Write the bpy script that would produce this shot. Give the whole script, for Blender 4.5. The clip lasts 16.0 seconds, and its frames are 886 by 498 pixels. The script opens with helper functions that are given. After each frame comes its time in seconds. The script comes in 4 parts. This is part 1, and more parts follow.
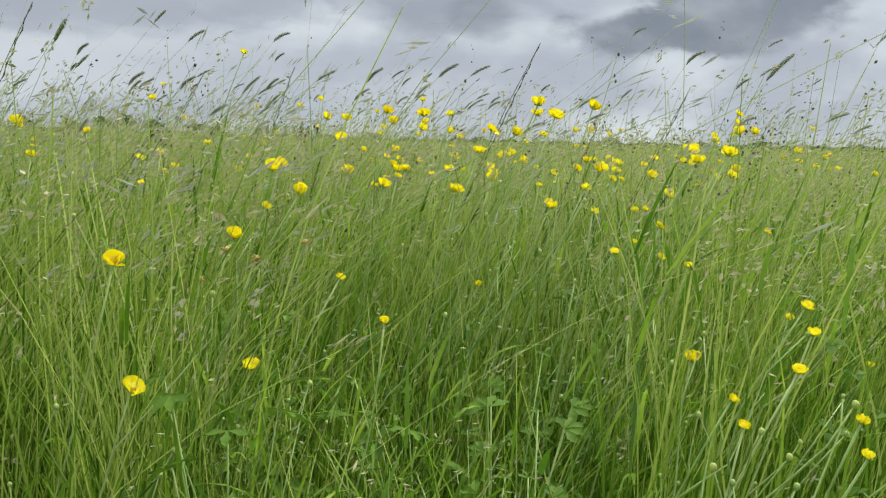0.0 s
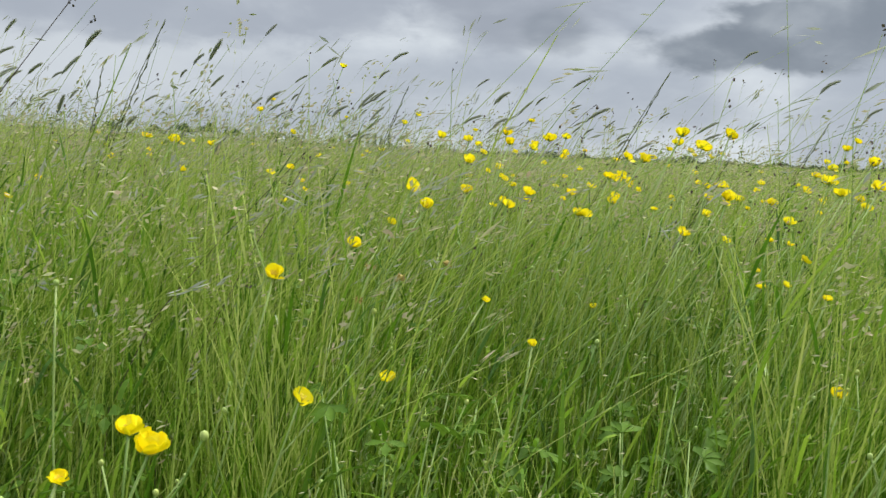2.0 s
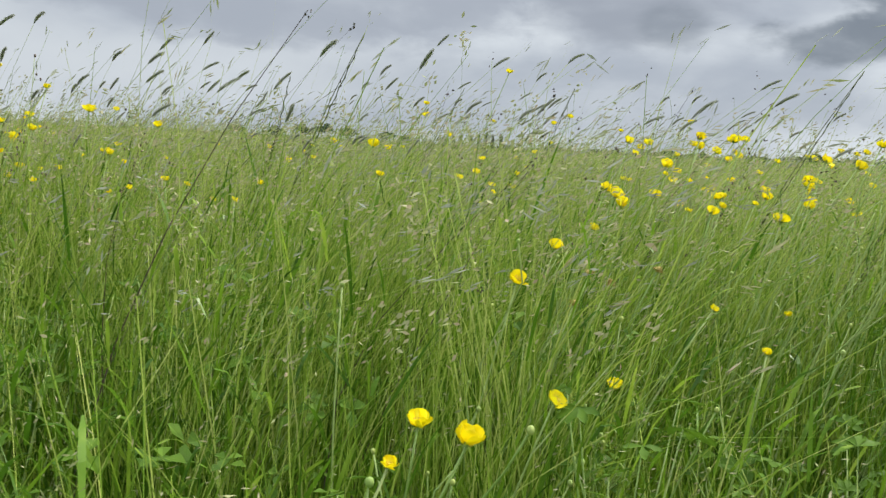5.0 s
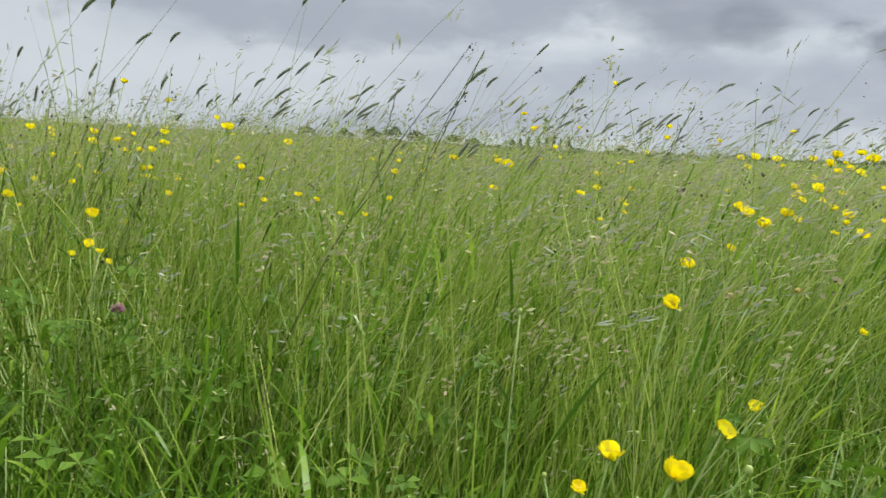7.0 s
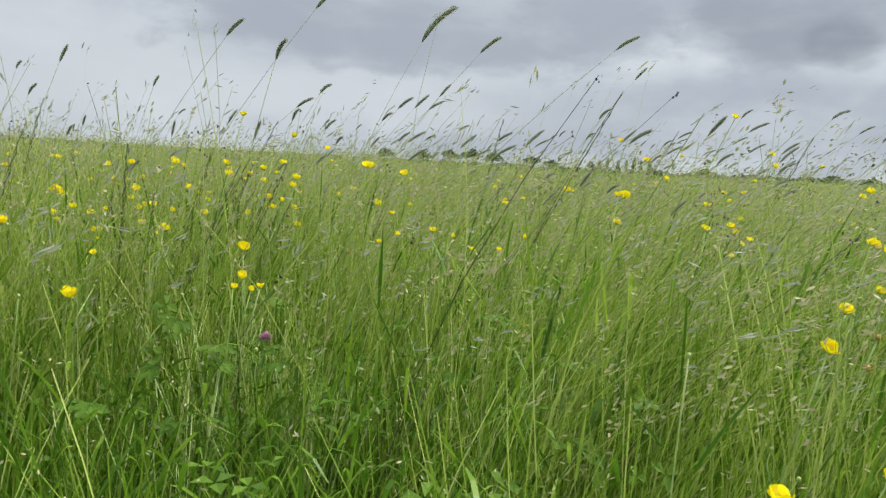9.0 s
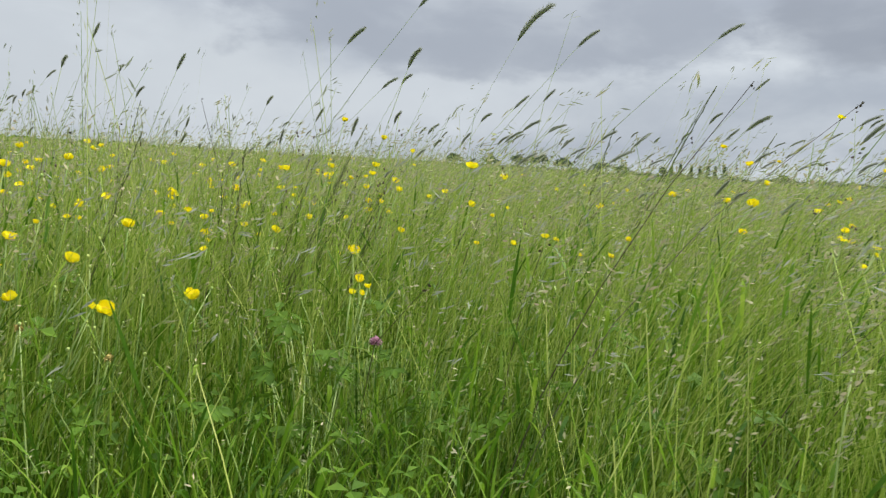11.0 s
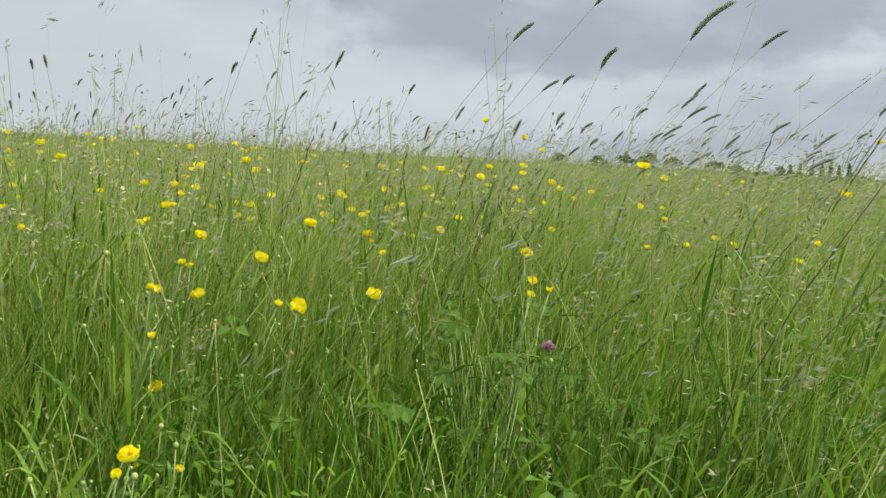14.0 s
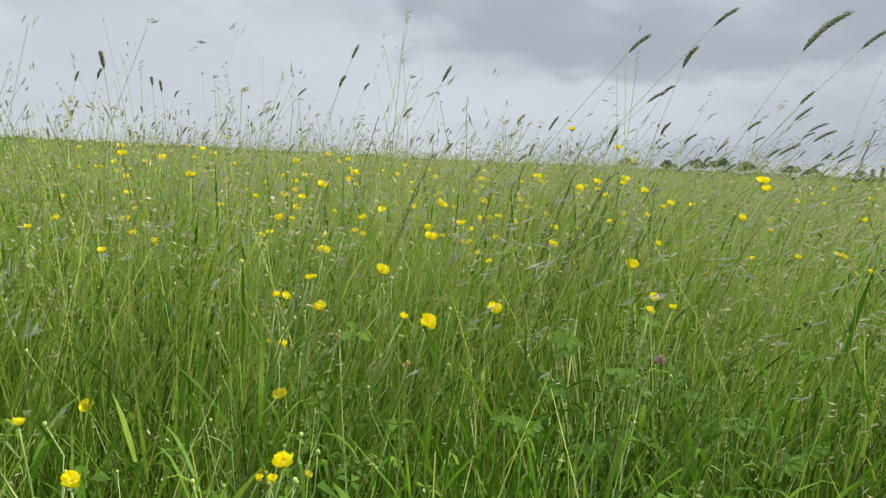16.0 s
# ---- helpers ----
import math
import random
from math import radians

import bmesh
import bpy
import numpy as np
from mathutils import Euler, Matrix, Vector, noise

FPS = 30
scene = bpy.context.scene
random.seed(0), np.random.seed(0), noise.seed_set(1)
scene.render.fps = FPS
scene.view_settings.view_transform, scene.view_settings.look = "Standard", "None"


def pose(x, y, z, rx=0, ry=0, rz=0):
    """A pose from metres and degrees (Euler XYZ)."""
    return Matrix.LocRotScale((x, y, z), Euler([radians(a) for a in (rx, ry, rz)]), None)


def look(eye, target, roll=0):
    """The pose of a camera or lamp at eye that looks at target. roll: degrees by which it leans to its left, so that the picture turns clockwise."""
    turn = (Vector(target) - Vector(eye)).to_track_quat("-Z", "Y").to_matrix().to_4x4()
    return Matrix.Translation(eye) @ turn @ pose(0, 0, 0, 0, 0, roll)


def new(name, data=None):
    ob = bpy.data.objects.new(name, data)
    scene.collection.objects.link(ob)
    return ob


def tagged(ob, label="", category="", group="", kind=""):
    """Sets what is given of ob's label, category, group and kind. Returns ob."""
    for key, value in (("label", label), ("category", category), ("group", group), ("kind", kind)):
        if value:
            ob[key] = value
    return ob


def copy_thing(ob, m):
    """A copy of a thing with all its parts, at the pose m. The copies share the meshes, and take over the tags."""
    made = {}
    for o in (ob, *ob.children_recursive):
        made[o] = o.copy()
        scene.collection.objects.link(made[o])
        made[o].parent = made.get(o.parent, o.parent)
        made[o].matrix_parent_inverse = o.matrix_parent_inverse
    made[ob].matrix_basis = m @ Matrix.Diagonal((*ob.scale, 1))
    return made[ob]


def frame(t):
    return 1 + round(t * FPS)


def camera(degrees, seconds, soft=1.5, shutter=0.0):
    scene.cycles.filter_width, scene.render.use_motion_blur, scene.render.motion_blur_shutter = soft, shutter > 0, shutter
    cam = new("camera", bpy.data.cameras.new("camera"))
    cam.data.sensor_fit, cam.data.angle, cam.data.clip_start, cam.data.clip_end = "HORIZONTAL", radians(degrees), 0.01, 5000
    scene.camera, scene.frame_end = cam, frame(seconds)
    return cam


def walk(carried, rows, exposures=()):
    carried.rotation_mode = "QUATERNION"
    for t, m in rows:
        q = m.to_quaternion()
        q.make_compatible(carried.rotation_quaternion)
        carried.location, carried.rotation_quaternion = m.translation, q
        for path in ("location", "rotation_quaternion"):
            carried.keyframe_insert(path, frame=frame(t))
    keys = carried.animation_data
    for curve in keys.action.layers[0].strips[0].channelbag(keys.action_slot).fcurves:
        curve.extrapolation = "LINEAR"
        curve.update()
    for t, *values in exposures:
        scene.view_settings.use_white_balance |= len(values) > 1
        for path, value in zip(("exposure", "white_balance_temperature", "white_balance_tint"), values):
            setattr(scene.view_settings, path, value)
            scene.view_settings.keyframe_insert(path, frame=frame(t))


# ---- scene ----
cam = camera(59.4, 16.0, soft=1.22, shutter=0.4)
rows = [
    (0.0, pose(0.000, -0.000, 0.591, 82.19, 0, 0.00) @ pose(0, 0, 0, 0, 0, 1.18)),
    (0.5, pose(-0.011, 0.001, 0.596, 82.07, 0, 0.66) @ pose(0, 0, 0, 0, 0, 1.62)),
    (1.0, pose(-0.031, -0.007, 0.599, 82.25, 0, 1.76) @ pose(0, 0, 0, 0, 0, 2.04)),
    (1.5, pose(-0.054, -0.012, 0.601, 82.59, 0, 3.23) @ pose(0, 0, 0, 0, 0, 2.36)),
    (2.0, pose(-0.073, -0.021, 0.601, 82.97, 0, 5.04) @ pose(0, 0, 0, 0, 0, 2.54)),
    (2.5, pose(-0.081, -0.029, 0.602, 83.16, 0, 6.60) @ pose(0, 0, 0, 0, 0, 2.65)),
    (3.0, pose(-0.105, -0.039, 0.605, 83.23, 0, 8.27) @ pose(0, 0, 0, 0, 0, 2.59)),
    (3.5, pose(-0.125, -0.049, 0.601, 83.17, 0, 9.72) @ pose(0, 0, 0, 0, 0, 2.53)),
    (4.0, pose(-0.144, -0.054, 0.598, 82.87, 0, 10.95) @ pose(0, 0, 0, 0, 0, 2.43)),
    (4.5, pose(-0.164, -0.058, 0.600, 82.67, 0, 12.08) @ pose(0, 0, 0, 0, 0, 2.36)),
    (5.0, pose(-0.185, -0.062, 0.605, 82.56, 0, 13.16) @ pose(0, 0, 0, 0, 0, 2.33)),
    (5.5, pose(-0.207, -0.067, 0.611, 82.52, 0, 14.24) @ pose(0, 0, 0, 0, 0, 2.34)),
    (6.0, pose(-0.228, -0.073, 0.616, 82.52, 0, 15.37) @ pose(0, 0, 0, 0, 0, 2.37)),
    (6.5, pose(-0.249, -0.083, 0.621, 82.54, 0, 16.62) @ pose(0, 0, 0, 0, 0, 2.40)),
    (7.0, pose(-0.267, -0.096, 0.623, 82.57, 0, 18.04) @ pose(0, 0, 0, 0, 0, 2.41)),
    (7.5, pose(-0.293, -0.111, 0.628, 82.83, 0, 19.76) @ pose(0, 0, 0, 0, 0, 2.43)),
    (8.0, pose(-0.311, -0.125, 0.637, 83.20, 0, 21.29) @ pose(0, 0, 0, 0, 0, 2.44)),
    (8.5, pose(-0.317, -0.138, 0.640, 83.63, 0, 22.52) @ pose(0, 0, 0, 0, 0, 2.47)),
    (9.0, pose(-0.330, -0.145, 0.640, 83.93, 0, 23.77) @ pose(0, 0, 0, 0, 0, 2.44)),
    (9.5, pose(-0.344, -0.150, 0.638, 84.10, 0, 25.00) @ pose(0, 0, 0, 0, 0, 2.46)),
    (10.0, pose(-0.360, -0.151, 0.637, 84.16, 0, 26.23) @ pose(0, 0, 0, 0, 0, 2.52)),
    (10.5, pose(-0.377, -0.151, 0.636, 84.13, 0, 27.47) @ pose(0, 0, 0, 0, 0, 2.60)),
    (11.0, pose(-0.394, -0.151, 0.636, 84.06, 0, 28.75) @ pose(0, 0, 0, 0, 0, 2.67)),
    (11.5, pose(-0.412, -0.151, 0.636, 83.98, 0, 30.09) @ pose(0, 0, 0, 0, 0, 2.67)),
    (12.0, pose(-0.430, -0.154, 0.634, 83.91, 0, 31.51) @ pose(0, 0, 0, 0, 0, 2.55)),
    (12.5, pose(-0.445, -0.158, 0.632, 83.89, 0, 32.82) @ pose(0, 0, 0, 0, 0, 2.51)),
    (13.0, pose(-0.461, -0.167, 0.633, 83.84, 0, 33.95) @ pose(0, 0, 0, 0, 0, 2.52)),
    (13.5, pose(-0.471, -0.174, 0.633, 83.79, 0, 35.05) @ pose(0, 0, 0, 0, 0, 2.48)),
    (14.0, pose(-0.479, -0.183, 0.632, 83.77, 0, 36.42) @ pose(0, 0, 0, 0, 0, 2.36)),
    (14.5, pose(-0.489, -0.196, 0.632, 83.73, 0, 37.76) @ pose(0, 0, 0, 0, 0, 2.25)),
    (15.0, pose(-0.500, -0.209, 0.637, 83.87, 0, 38.97) @ pose(0, 0, 0, 0, 0, 2.21)),
    (15.5, pose(-0.512, -0.224, 0.641, 83.97, 0, 40.22) @ pose(0, 0, 0, 0, 0, 2.22)),
    (16.0, pose(-0.519, -0.233, 0.641, 83.98, 0, 41.28) @ pose(0, 0, 0, 0, 0, 2.16)),
]

walk(cam, rows)

# ---- light: bright broken overcast, low soft sun behind thin cloud ----
SUN_AZ, SUN_EL = -50.0, 52.0          # degrees left of the first view, degrees up
world = bpy.data.worlds.new("sky")
scene.world = world
world.use_nodes = True


class Graph:
    """Short hand for wiring nodes."""

    def __init__(self, tree):
        self.tree = tree
        tree.nodes.clear()

    def node(self, kind, **values):
        n = self.tree.nodes.new(kind)
        for key, value in values.items():
            setattr(n, key, value)
        return n

    def put(self, socket, value):
        if isinstance(value, bpy.types.NodeSocket):
            self.tree.links.new(value, socket)
        else:
            socket.default_value = value

    def math(self, op, a, b=0.0, c=0.0):
        n = self.node("ShaderNodeMath", operation=op)
        for s, v in zip(n.inputs, (a, b, c)):
            self.put(s, v)
        return n.outputs[0]

    def mix(self, f, a, b):
        n = self.node("ShaderNodeMix", data_type="RGBA")
        self.put(n.inputs[0], f)
        self.put(n.inputs[6], a)
        self.put(n.inputs[7], b)
        return n.outputs[2]

    def noise(self, vec, scale, detail=4.0, rough=0.55, dist=0.0):
        n = self.node("ShaderNodeTexNoise")
        if vec is not None:
            self.put(n.inputs["Vector"], vec)
        n.inputs["Scale"].default_value = scale
        n.inputs["Detail"].default_value = detail
        n.inputs["Roughness"].default_value = rough
        n.inputs["Distortion"].default_value = dist
        return n.outputs["Fac"]

    def span(self, v, a, b, lo=0.0, hi=1.0):
        n = self.node("ShaderNodeMapRange", interpolation_type="SMOOTHSTEP")
        for s, q in zip(n.inputs, (v, a, b, lo, hi)):
            self.put(s, q)
        return n.outputs[0]


g = Graph(world.node_tree)
way = g.node("ShaderNodeTexCoord").outputs["Generated"]
xyz = g.node("ShaderNodeSeparateXYZ")
g.put(xyz.inputs[0], way)
X, Y, Z = xyz.outputs
az = g.math("MULTIPLY", g.math("ARCTAN2", g.math("MULTIPLY", X, -1.0), Y), 57.2958)
el = g.math("MULTIPLY", g.math("ARCSINE", Z), 57.2958)
# heaped cloud: lumps somewhat wider than high
flat = g.node("ShaderNodeCombineXYZ")
g.put(flat.inputs[0], X)
g.put(flat.inputs[1], Y)
g.put(flat.inputs[2], g.math("MULTIPLY", Z, 2.1))
big = g.noise(flat.outputs[0], 3.1, 5.0, 0.5, 0.2)
fine = g.noise(flat.outputs[0], 7.5, 6.0, 0.52, 0.25)
edge = g.noise(flat.outputs[0], 11.0, 5.0, 0.55, 0.2)
cover = g.math("ADD", g.math("MULTIPLY", big, 0.55), g.math("MULTIPLY", fine, 0.45))
bright = g.mix(g.span(cover, 0.36, 0.62), (0.61, 0.655, 0.70, 1), (0.38, 0.42, 0.485, 1))


def dark_cloud(shade, a, e, wa, we, soft, ragged, colour, weight):
    """A heavier cloud about azimuth a and elevation e."""
    da = g.math("DIVIDE", g.math("SUBTRACT", az, a), wa)
    de = g.math("DIVIDE", g.math("SUBTRACT", el, e), we)
    d = g.math("SQRT", g.math("ADD", g.math("MULTIPLY", da, da), g.math("MULTIPLY", de, de)))
    d = g.math("ADD", d, g.math("MULTIPLY", g.math("SUBTRACT", edge, 0.5), ragged))
    body = g.math("MULTIPLY", g.span(d, 1.0 + soft, 1.0 - soft), g.span(fine, 0.3, 0.62, 0.72, 1.08))
    return g.mix(g.math("MULTIPLY", body, weight), shade, colour)


GREY, LEAD, PALE = (0.345, 0.38, 0.44, 1), (0.19, 0.22, 0.262, 1), (0.575, 0.615, 0.655, 1)
bright = dark_cloud(bright, 58, 5.5, 22, 5.0, 0.45, 0.7, (0.54, 0.58, 0.62, 1), 0.8)
bright = dark_cloud(bright, 26, 5.0, 18, 2.2, 0.5, 0.8, PALE, 0.7)
bright = dark_cloud(bright, 2, 4.5, 17, 2.8, 0.5, 0.9, (0.35, 0.39, 0.455, 1), 0.75)
bright = dark_cloud(bright, 26, 11.3, 20, 4.6, 0.16, 1.1, GREY, 0.85)
bright = dark_cloud(bright, 1, 11.0, 7, 3.6, 0.3, 1.0, (0.295, 0.325, 0.38, 1), 0.8)
bright = dark_cloud(bright, -2.4, 9.0, 2.4, 1.6, 0.35, 0.9, LEAD, 0.45)
bright = dark_cloud(bright, -13, 7.7, 4.5, 1.5, 0.3, 1.8, LEAD, 0.85)
bright = dark_cloud(bright, -19.8, 9.0, 6.6, 2.7, 0.24, 1.7, LEAD, 0.84)
# an overcast sky is about three times brighter overhead than at the horizon
rise = g.span(Z, 0.16, 0.95, 1.0, 3.4)
cloud = g.node("ShaderNodeVectorMath", operation="SCALE")
g.put(cloud.inputs[0], bright)
g.put(cloud.inputs["Scale"], rise)
sky = g.node("ShaderNodeTexSky", sky_type="NISHITA", sun_disc=False)
sky.sun_elevation, sky.sun_rotation = radians(SUN_EL), radians(-SUN_AZ)
thin = g.node("ShaderNodeVectorMath", operation="SCALE")
g.put(thin.inputs[0], sky.outputs[0])
thin.inputs["Scale"].default_value = 0.1
back = g.node("ShaderNodeBackground")
g.put(back.inputs[0], g.mix(g.span(cover, 0.22, 0.34, 0.75, 0.97), thin.outputs[0], cloud.outputs[0]))
g.put(g.node("ShaderNodeOutputWorld").inputs[0], back.outputs[0])

sun = new("sun", bpy.data.lights.new("sun", "SUN"))
sun.data.energy, sun.data.angle, sun.data.color = 4.3, radians(6), (1.0, 0.95, 0.86)
sa, se = radians(SUN_AZ), radians(SUN_EL)
sun.matrix_world = look((-30 * math.sin(sa) * math.cos(se), 30 * math.cos(sa) * math.cos(se), 30 * math.sin(se)), (0, 0, 0))
scene.view_settings.exposure = 0.2

# ---- materials ----


def surface(name, colours, rough=0.55, through_light=0.0, scale=60.0, island=True, spec=0.4, stretch=(1, 1, 0.15), lift=0.0):
    """A plant surface: colours mixed by piece, by thing and by a fine grain; a share of the light passes through."""
    m = bpy.data.materials.new(name)
    m.use_nodes = True
    q = Graph(m.node_tree)
    where = q.node("ShaderNodeTexCoord").outputs["Object"]
    squash = q.node("ShaderNodeMapping")
    squash.inputs["Scale"].default_value = stretch
    q.put(squash.inputs[0], where)
    grain = q.noise(squash.outputs[0], scale, 5.0, 0.6)
    broad = q.noise(q.node("ShaderNodeNewGeometry").outputs["Position"], 2.3, 3.0)
    rnd = q.node("ShaderNodeNewGeometry").outputs["Random Per Island"] if island else q.node("ShaderNodeObjectInfo").outputs["Random"]
    ramp = q.node("ShaderNodeValToRGB")
    els = ramp.color_ramp.elements
    while len(els) < len(colours):
        els.new(0.5)
    for i, c in enumerate(colours):
        els[i].position = i / max(1, len(colours) - 1)
        els[i].color = (*c, 1)
    pick = q.math("ADD", q.math("MULTIPLY", rnd, 0.72), q.math("ADD", q.math("MULTIPLY", q.math("SUBTRACT", grain, 0.5), 0.7), q.math("MULTIPLY", q.math("SUBTRACT", broad, 0.25), 0.36)))
    q.put(ramp.inputs[0], pick)
    b = q.node("ShaderNodeBsdfPrincipled")
    q.put(b.inputs["Base Color"], ramp.outputs[0])
    q.put(b.inputs["Roughness"], q.span(grain, 0.25, 0.75, rough - 0.12, rough + 0.15))
    b.inputs["Specular IOR Level"].default_value = spec
    bump = q.node("ShaderNodeBump")
    bump.inputs["Strength"].default_value = 0.35
    bump.inputs["Distance"].default_value = 0.002
    q.put(bump.inputs["Height"], grain)
    q.put(b.inputs["Normal"], bump.outputs[0])
    last = b.outputs[0]
    if through_light:
        tr = q.node("ShaderNodeBsdfTranslucent")
        q.put(tr.inputs[0], ramp.outputs[0])
        mx = q.node("ShaderNodeMixShader")
        mx.inputs[0].default_value = through_light
        q.put(mx.inputs[1], last)
        q.put(mx.inputs[2], tr.outputs[0])
        last = mx.outputs[0]
    q.put(q.node("ShaderNodeOutputMaterial").inputs[0], last)
    return m


LEAF = surface("grass_leaf", [(0.028, 0.078, 0.006), (0.075, 0.170, 0.010), (0.16, 0.285, 0.020), (0.38, 0.48, 0.07)], 0.40, 0.45, 40, spec=0.26)
CULM = surface("grass_stem", [(0.11, 0.20, 0.018), (0.24, 0.35, 0.04), (0.41, 0.48, 0.11), (0.50, 0.51, 0.18)], 0.5, 0.25, 50, spec=0.28)
TOPS = surface("grass_panicle", [(0.19, 0.23, 0.09), (0.33, 0.35, 0.16), (0.46, 0.42, 0.26), (0.39, 0.28, 0.20)], 0.8, 0.3, 90, spec=0.12)
HEAD = surface("foxtail_head", [(0.24, 0.255, 0.19), (0.35, 0.365, 0.29), (0.48, 0.485, 0.40)], 0.85, 0.35, 500, island=True, spec=0.08, stretch=(1, 1, 1))
DARK = surface("seed_brown", [(0.05, 0.035, 0.03), (0.10, 0.07, 0.05), (0.14, 0.12, 0.07)], 0.7, 0.0, 300, island=True, stretch=(1, 1, 1))
DUSK = surface("dark_stem", [(0.07, 0.085, 0.035), (0.12, 0.14, 0.055), (0.18, 0.19, 0.09)], 0.7, 0.1, 90, spec=0.12)
PETAL = surface("buttercup_yellow", [(0.88, 0.70, 0.003), (0.92, 0.79, 0.008), (0.94, 0.86, 0.025)], 0.42, 0.35, 220, island=False, spec=0.35)
ANTHER = surface("anther_yellow", [(0.75, 0.50, 0.02), (0.62, 0.55, 0.05)], 0.7, 0.1, 900, island=False)
STALK = surface("buttercup_stem", [(0.22, 0.34, 0.08), (0.36, 0.47, 0.15), (0.46, 0.53, 0.22)], 0.45, 0.2, 80, island=False)
BUD = surface("bud_green", [(0.24, 0.36, 0.08), (0.36, 0.44, 0.13), (0.42, 0.46, 0.10)], 0.6, 0.15, 400, island=False)
HERB = surface("herb_leaf", [(0.05, 0.11, 0.009), (0.09, 0.175, 0.014), (0.14, 0.24, 0.025)], 0.6, 0.35, 150, spec=0.2)
PINK = surface("clover_pink", [(0.26, 0.09, 0.15), (0.40, 0.17, 0.26), (0.50, 0.30, 0.36)], 0.6, 0.2, 500)
SPENT = surface("withered_brown", [(0.26, 0.18, 0.05), (0.40, 0.29, 0.08), (0.48, 0.40, 0.15)], 0.8, 0.1, 500, island=True)
# far trees and hedge: greens lightened, distance haze put into the colour
CROWN = surface("hazed_tree_leaves", [(0.055, 0.085, 0.045), (0.08, 0.115, 0.06), (0.11, 0.145, 0.08)], 0.7, 0.15, 0.6, stretch=(1, 1, 1))
BARK = surface("bark", [(0.09, 0.075, 0.06), (0.14, 0.12, 0.10)], 0.9, 0.0, 3.0, island=False)
SOIL = surface("turf", [(0.05, 0.10, 0.012), (0.09, 0.16, 0.02), (0.16, 0.22, 0.045)], 0.9, 0.0, 6.0, island=False, stretch=(1, 1, 1))

# ---- the lie of the land ----
WIND = radians(-15)                    # the wind blows towards this heading, counted from +x
WX, WY = math.cos(WIND), math.sin(WIND)


def lie(x, y):
    """Height of the ground: level ahead, rising gently to the far left."""
    d = -0.985 * x - 0.174 * y
    d = 0.5 * (d + math.sqrt(d * d + 1.0)) - 0.62
    return 0.024 * d / (1 + abs(d) / 70.0) + 0.012 * math.sin(1.7 * x + 0.6) * math.sin(1.3 * y)


def path_distance(x, y):
    """Distance from the line along which the camera is carried."""
    ax, ay, bx, by = 0.0, 0.0, -0.52, -0.235
    k = max(0.0, min(1.0, ((x - ax) * (bx - ax) + (y - ay) * (by - ay)) / ((bx - ax) ** 2 + (by - ay) ** 2)))
    return math.hypot(x - ax - k * (bx - ax), y - ay - k * (by - ay))


def heading(x, y):
    """Degrees to the left of straight ahead, seen from the middle of the camera's line."""
    return math.degrees(math.atan2(-(x + 0.26), y + 0.12))


def mesh_of(name, verts, faces, materials, index=None, smooth=False):
    me = bpy.data.meshes.new(name)
    me.from_pydata(verts, [], faces)
    for m in materials:
        me.materials.append(m)
    if index is not None:
        me.polygons.foreach_set("material_index", index)
    if smooth:
        me.polygons.foreach_set("use_smooth", [True] * len(me.polygons))
    me.update()
    return me


def part(name, me, parent, label="", m=None):
    ob = new(name, me)
    ob.parent = parent
    if m is not None:
        ob.matrix_local = m
    return tagged(ob, label)


def empty(name, m):
    ob = new(name)
    ob.empty_display_size = 0.02
    ob.matrix_world = m
    return ob


def make_ground():
    rings = [0.0, 0.5, 1, 2, 3, 5, 8, 12, 18, 27, 40, 60, 90, 140, 220, 400, 800, 1600, 3200]
    n = 72
    verts, faces = [(0, 0, lie(0, 0) - 0.01)], []
    for r in rings[1:]:
        for i in range(n):
            a = 2 * math.pi * i / n
            x, y = r * math.cos(a), r * math.sin(a)
            verts.append((x, y, lie(x, y) - 0.01))
    for i in range(n):
        faces.append((0, 1 + i, 1 + (i + 1) % n))
    for k in range(len(rings) - 2):
        for i in range(n):
            a, b = 1 + k * n, 1 + (k + 1) * n
            faces.append((a + i, b + i, b + (i + 1) % n, a + (i + 1) % n))
    ob = new("ground", mesh_of("ground", verts, faces, [SOIL], smooth=True))
    tagged(ob, "level green meadow turf under tall grass", "ground", kind="structure")


make_ground()


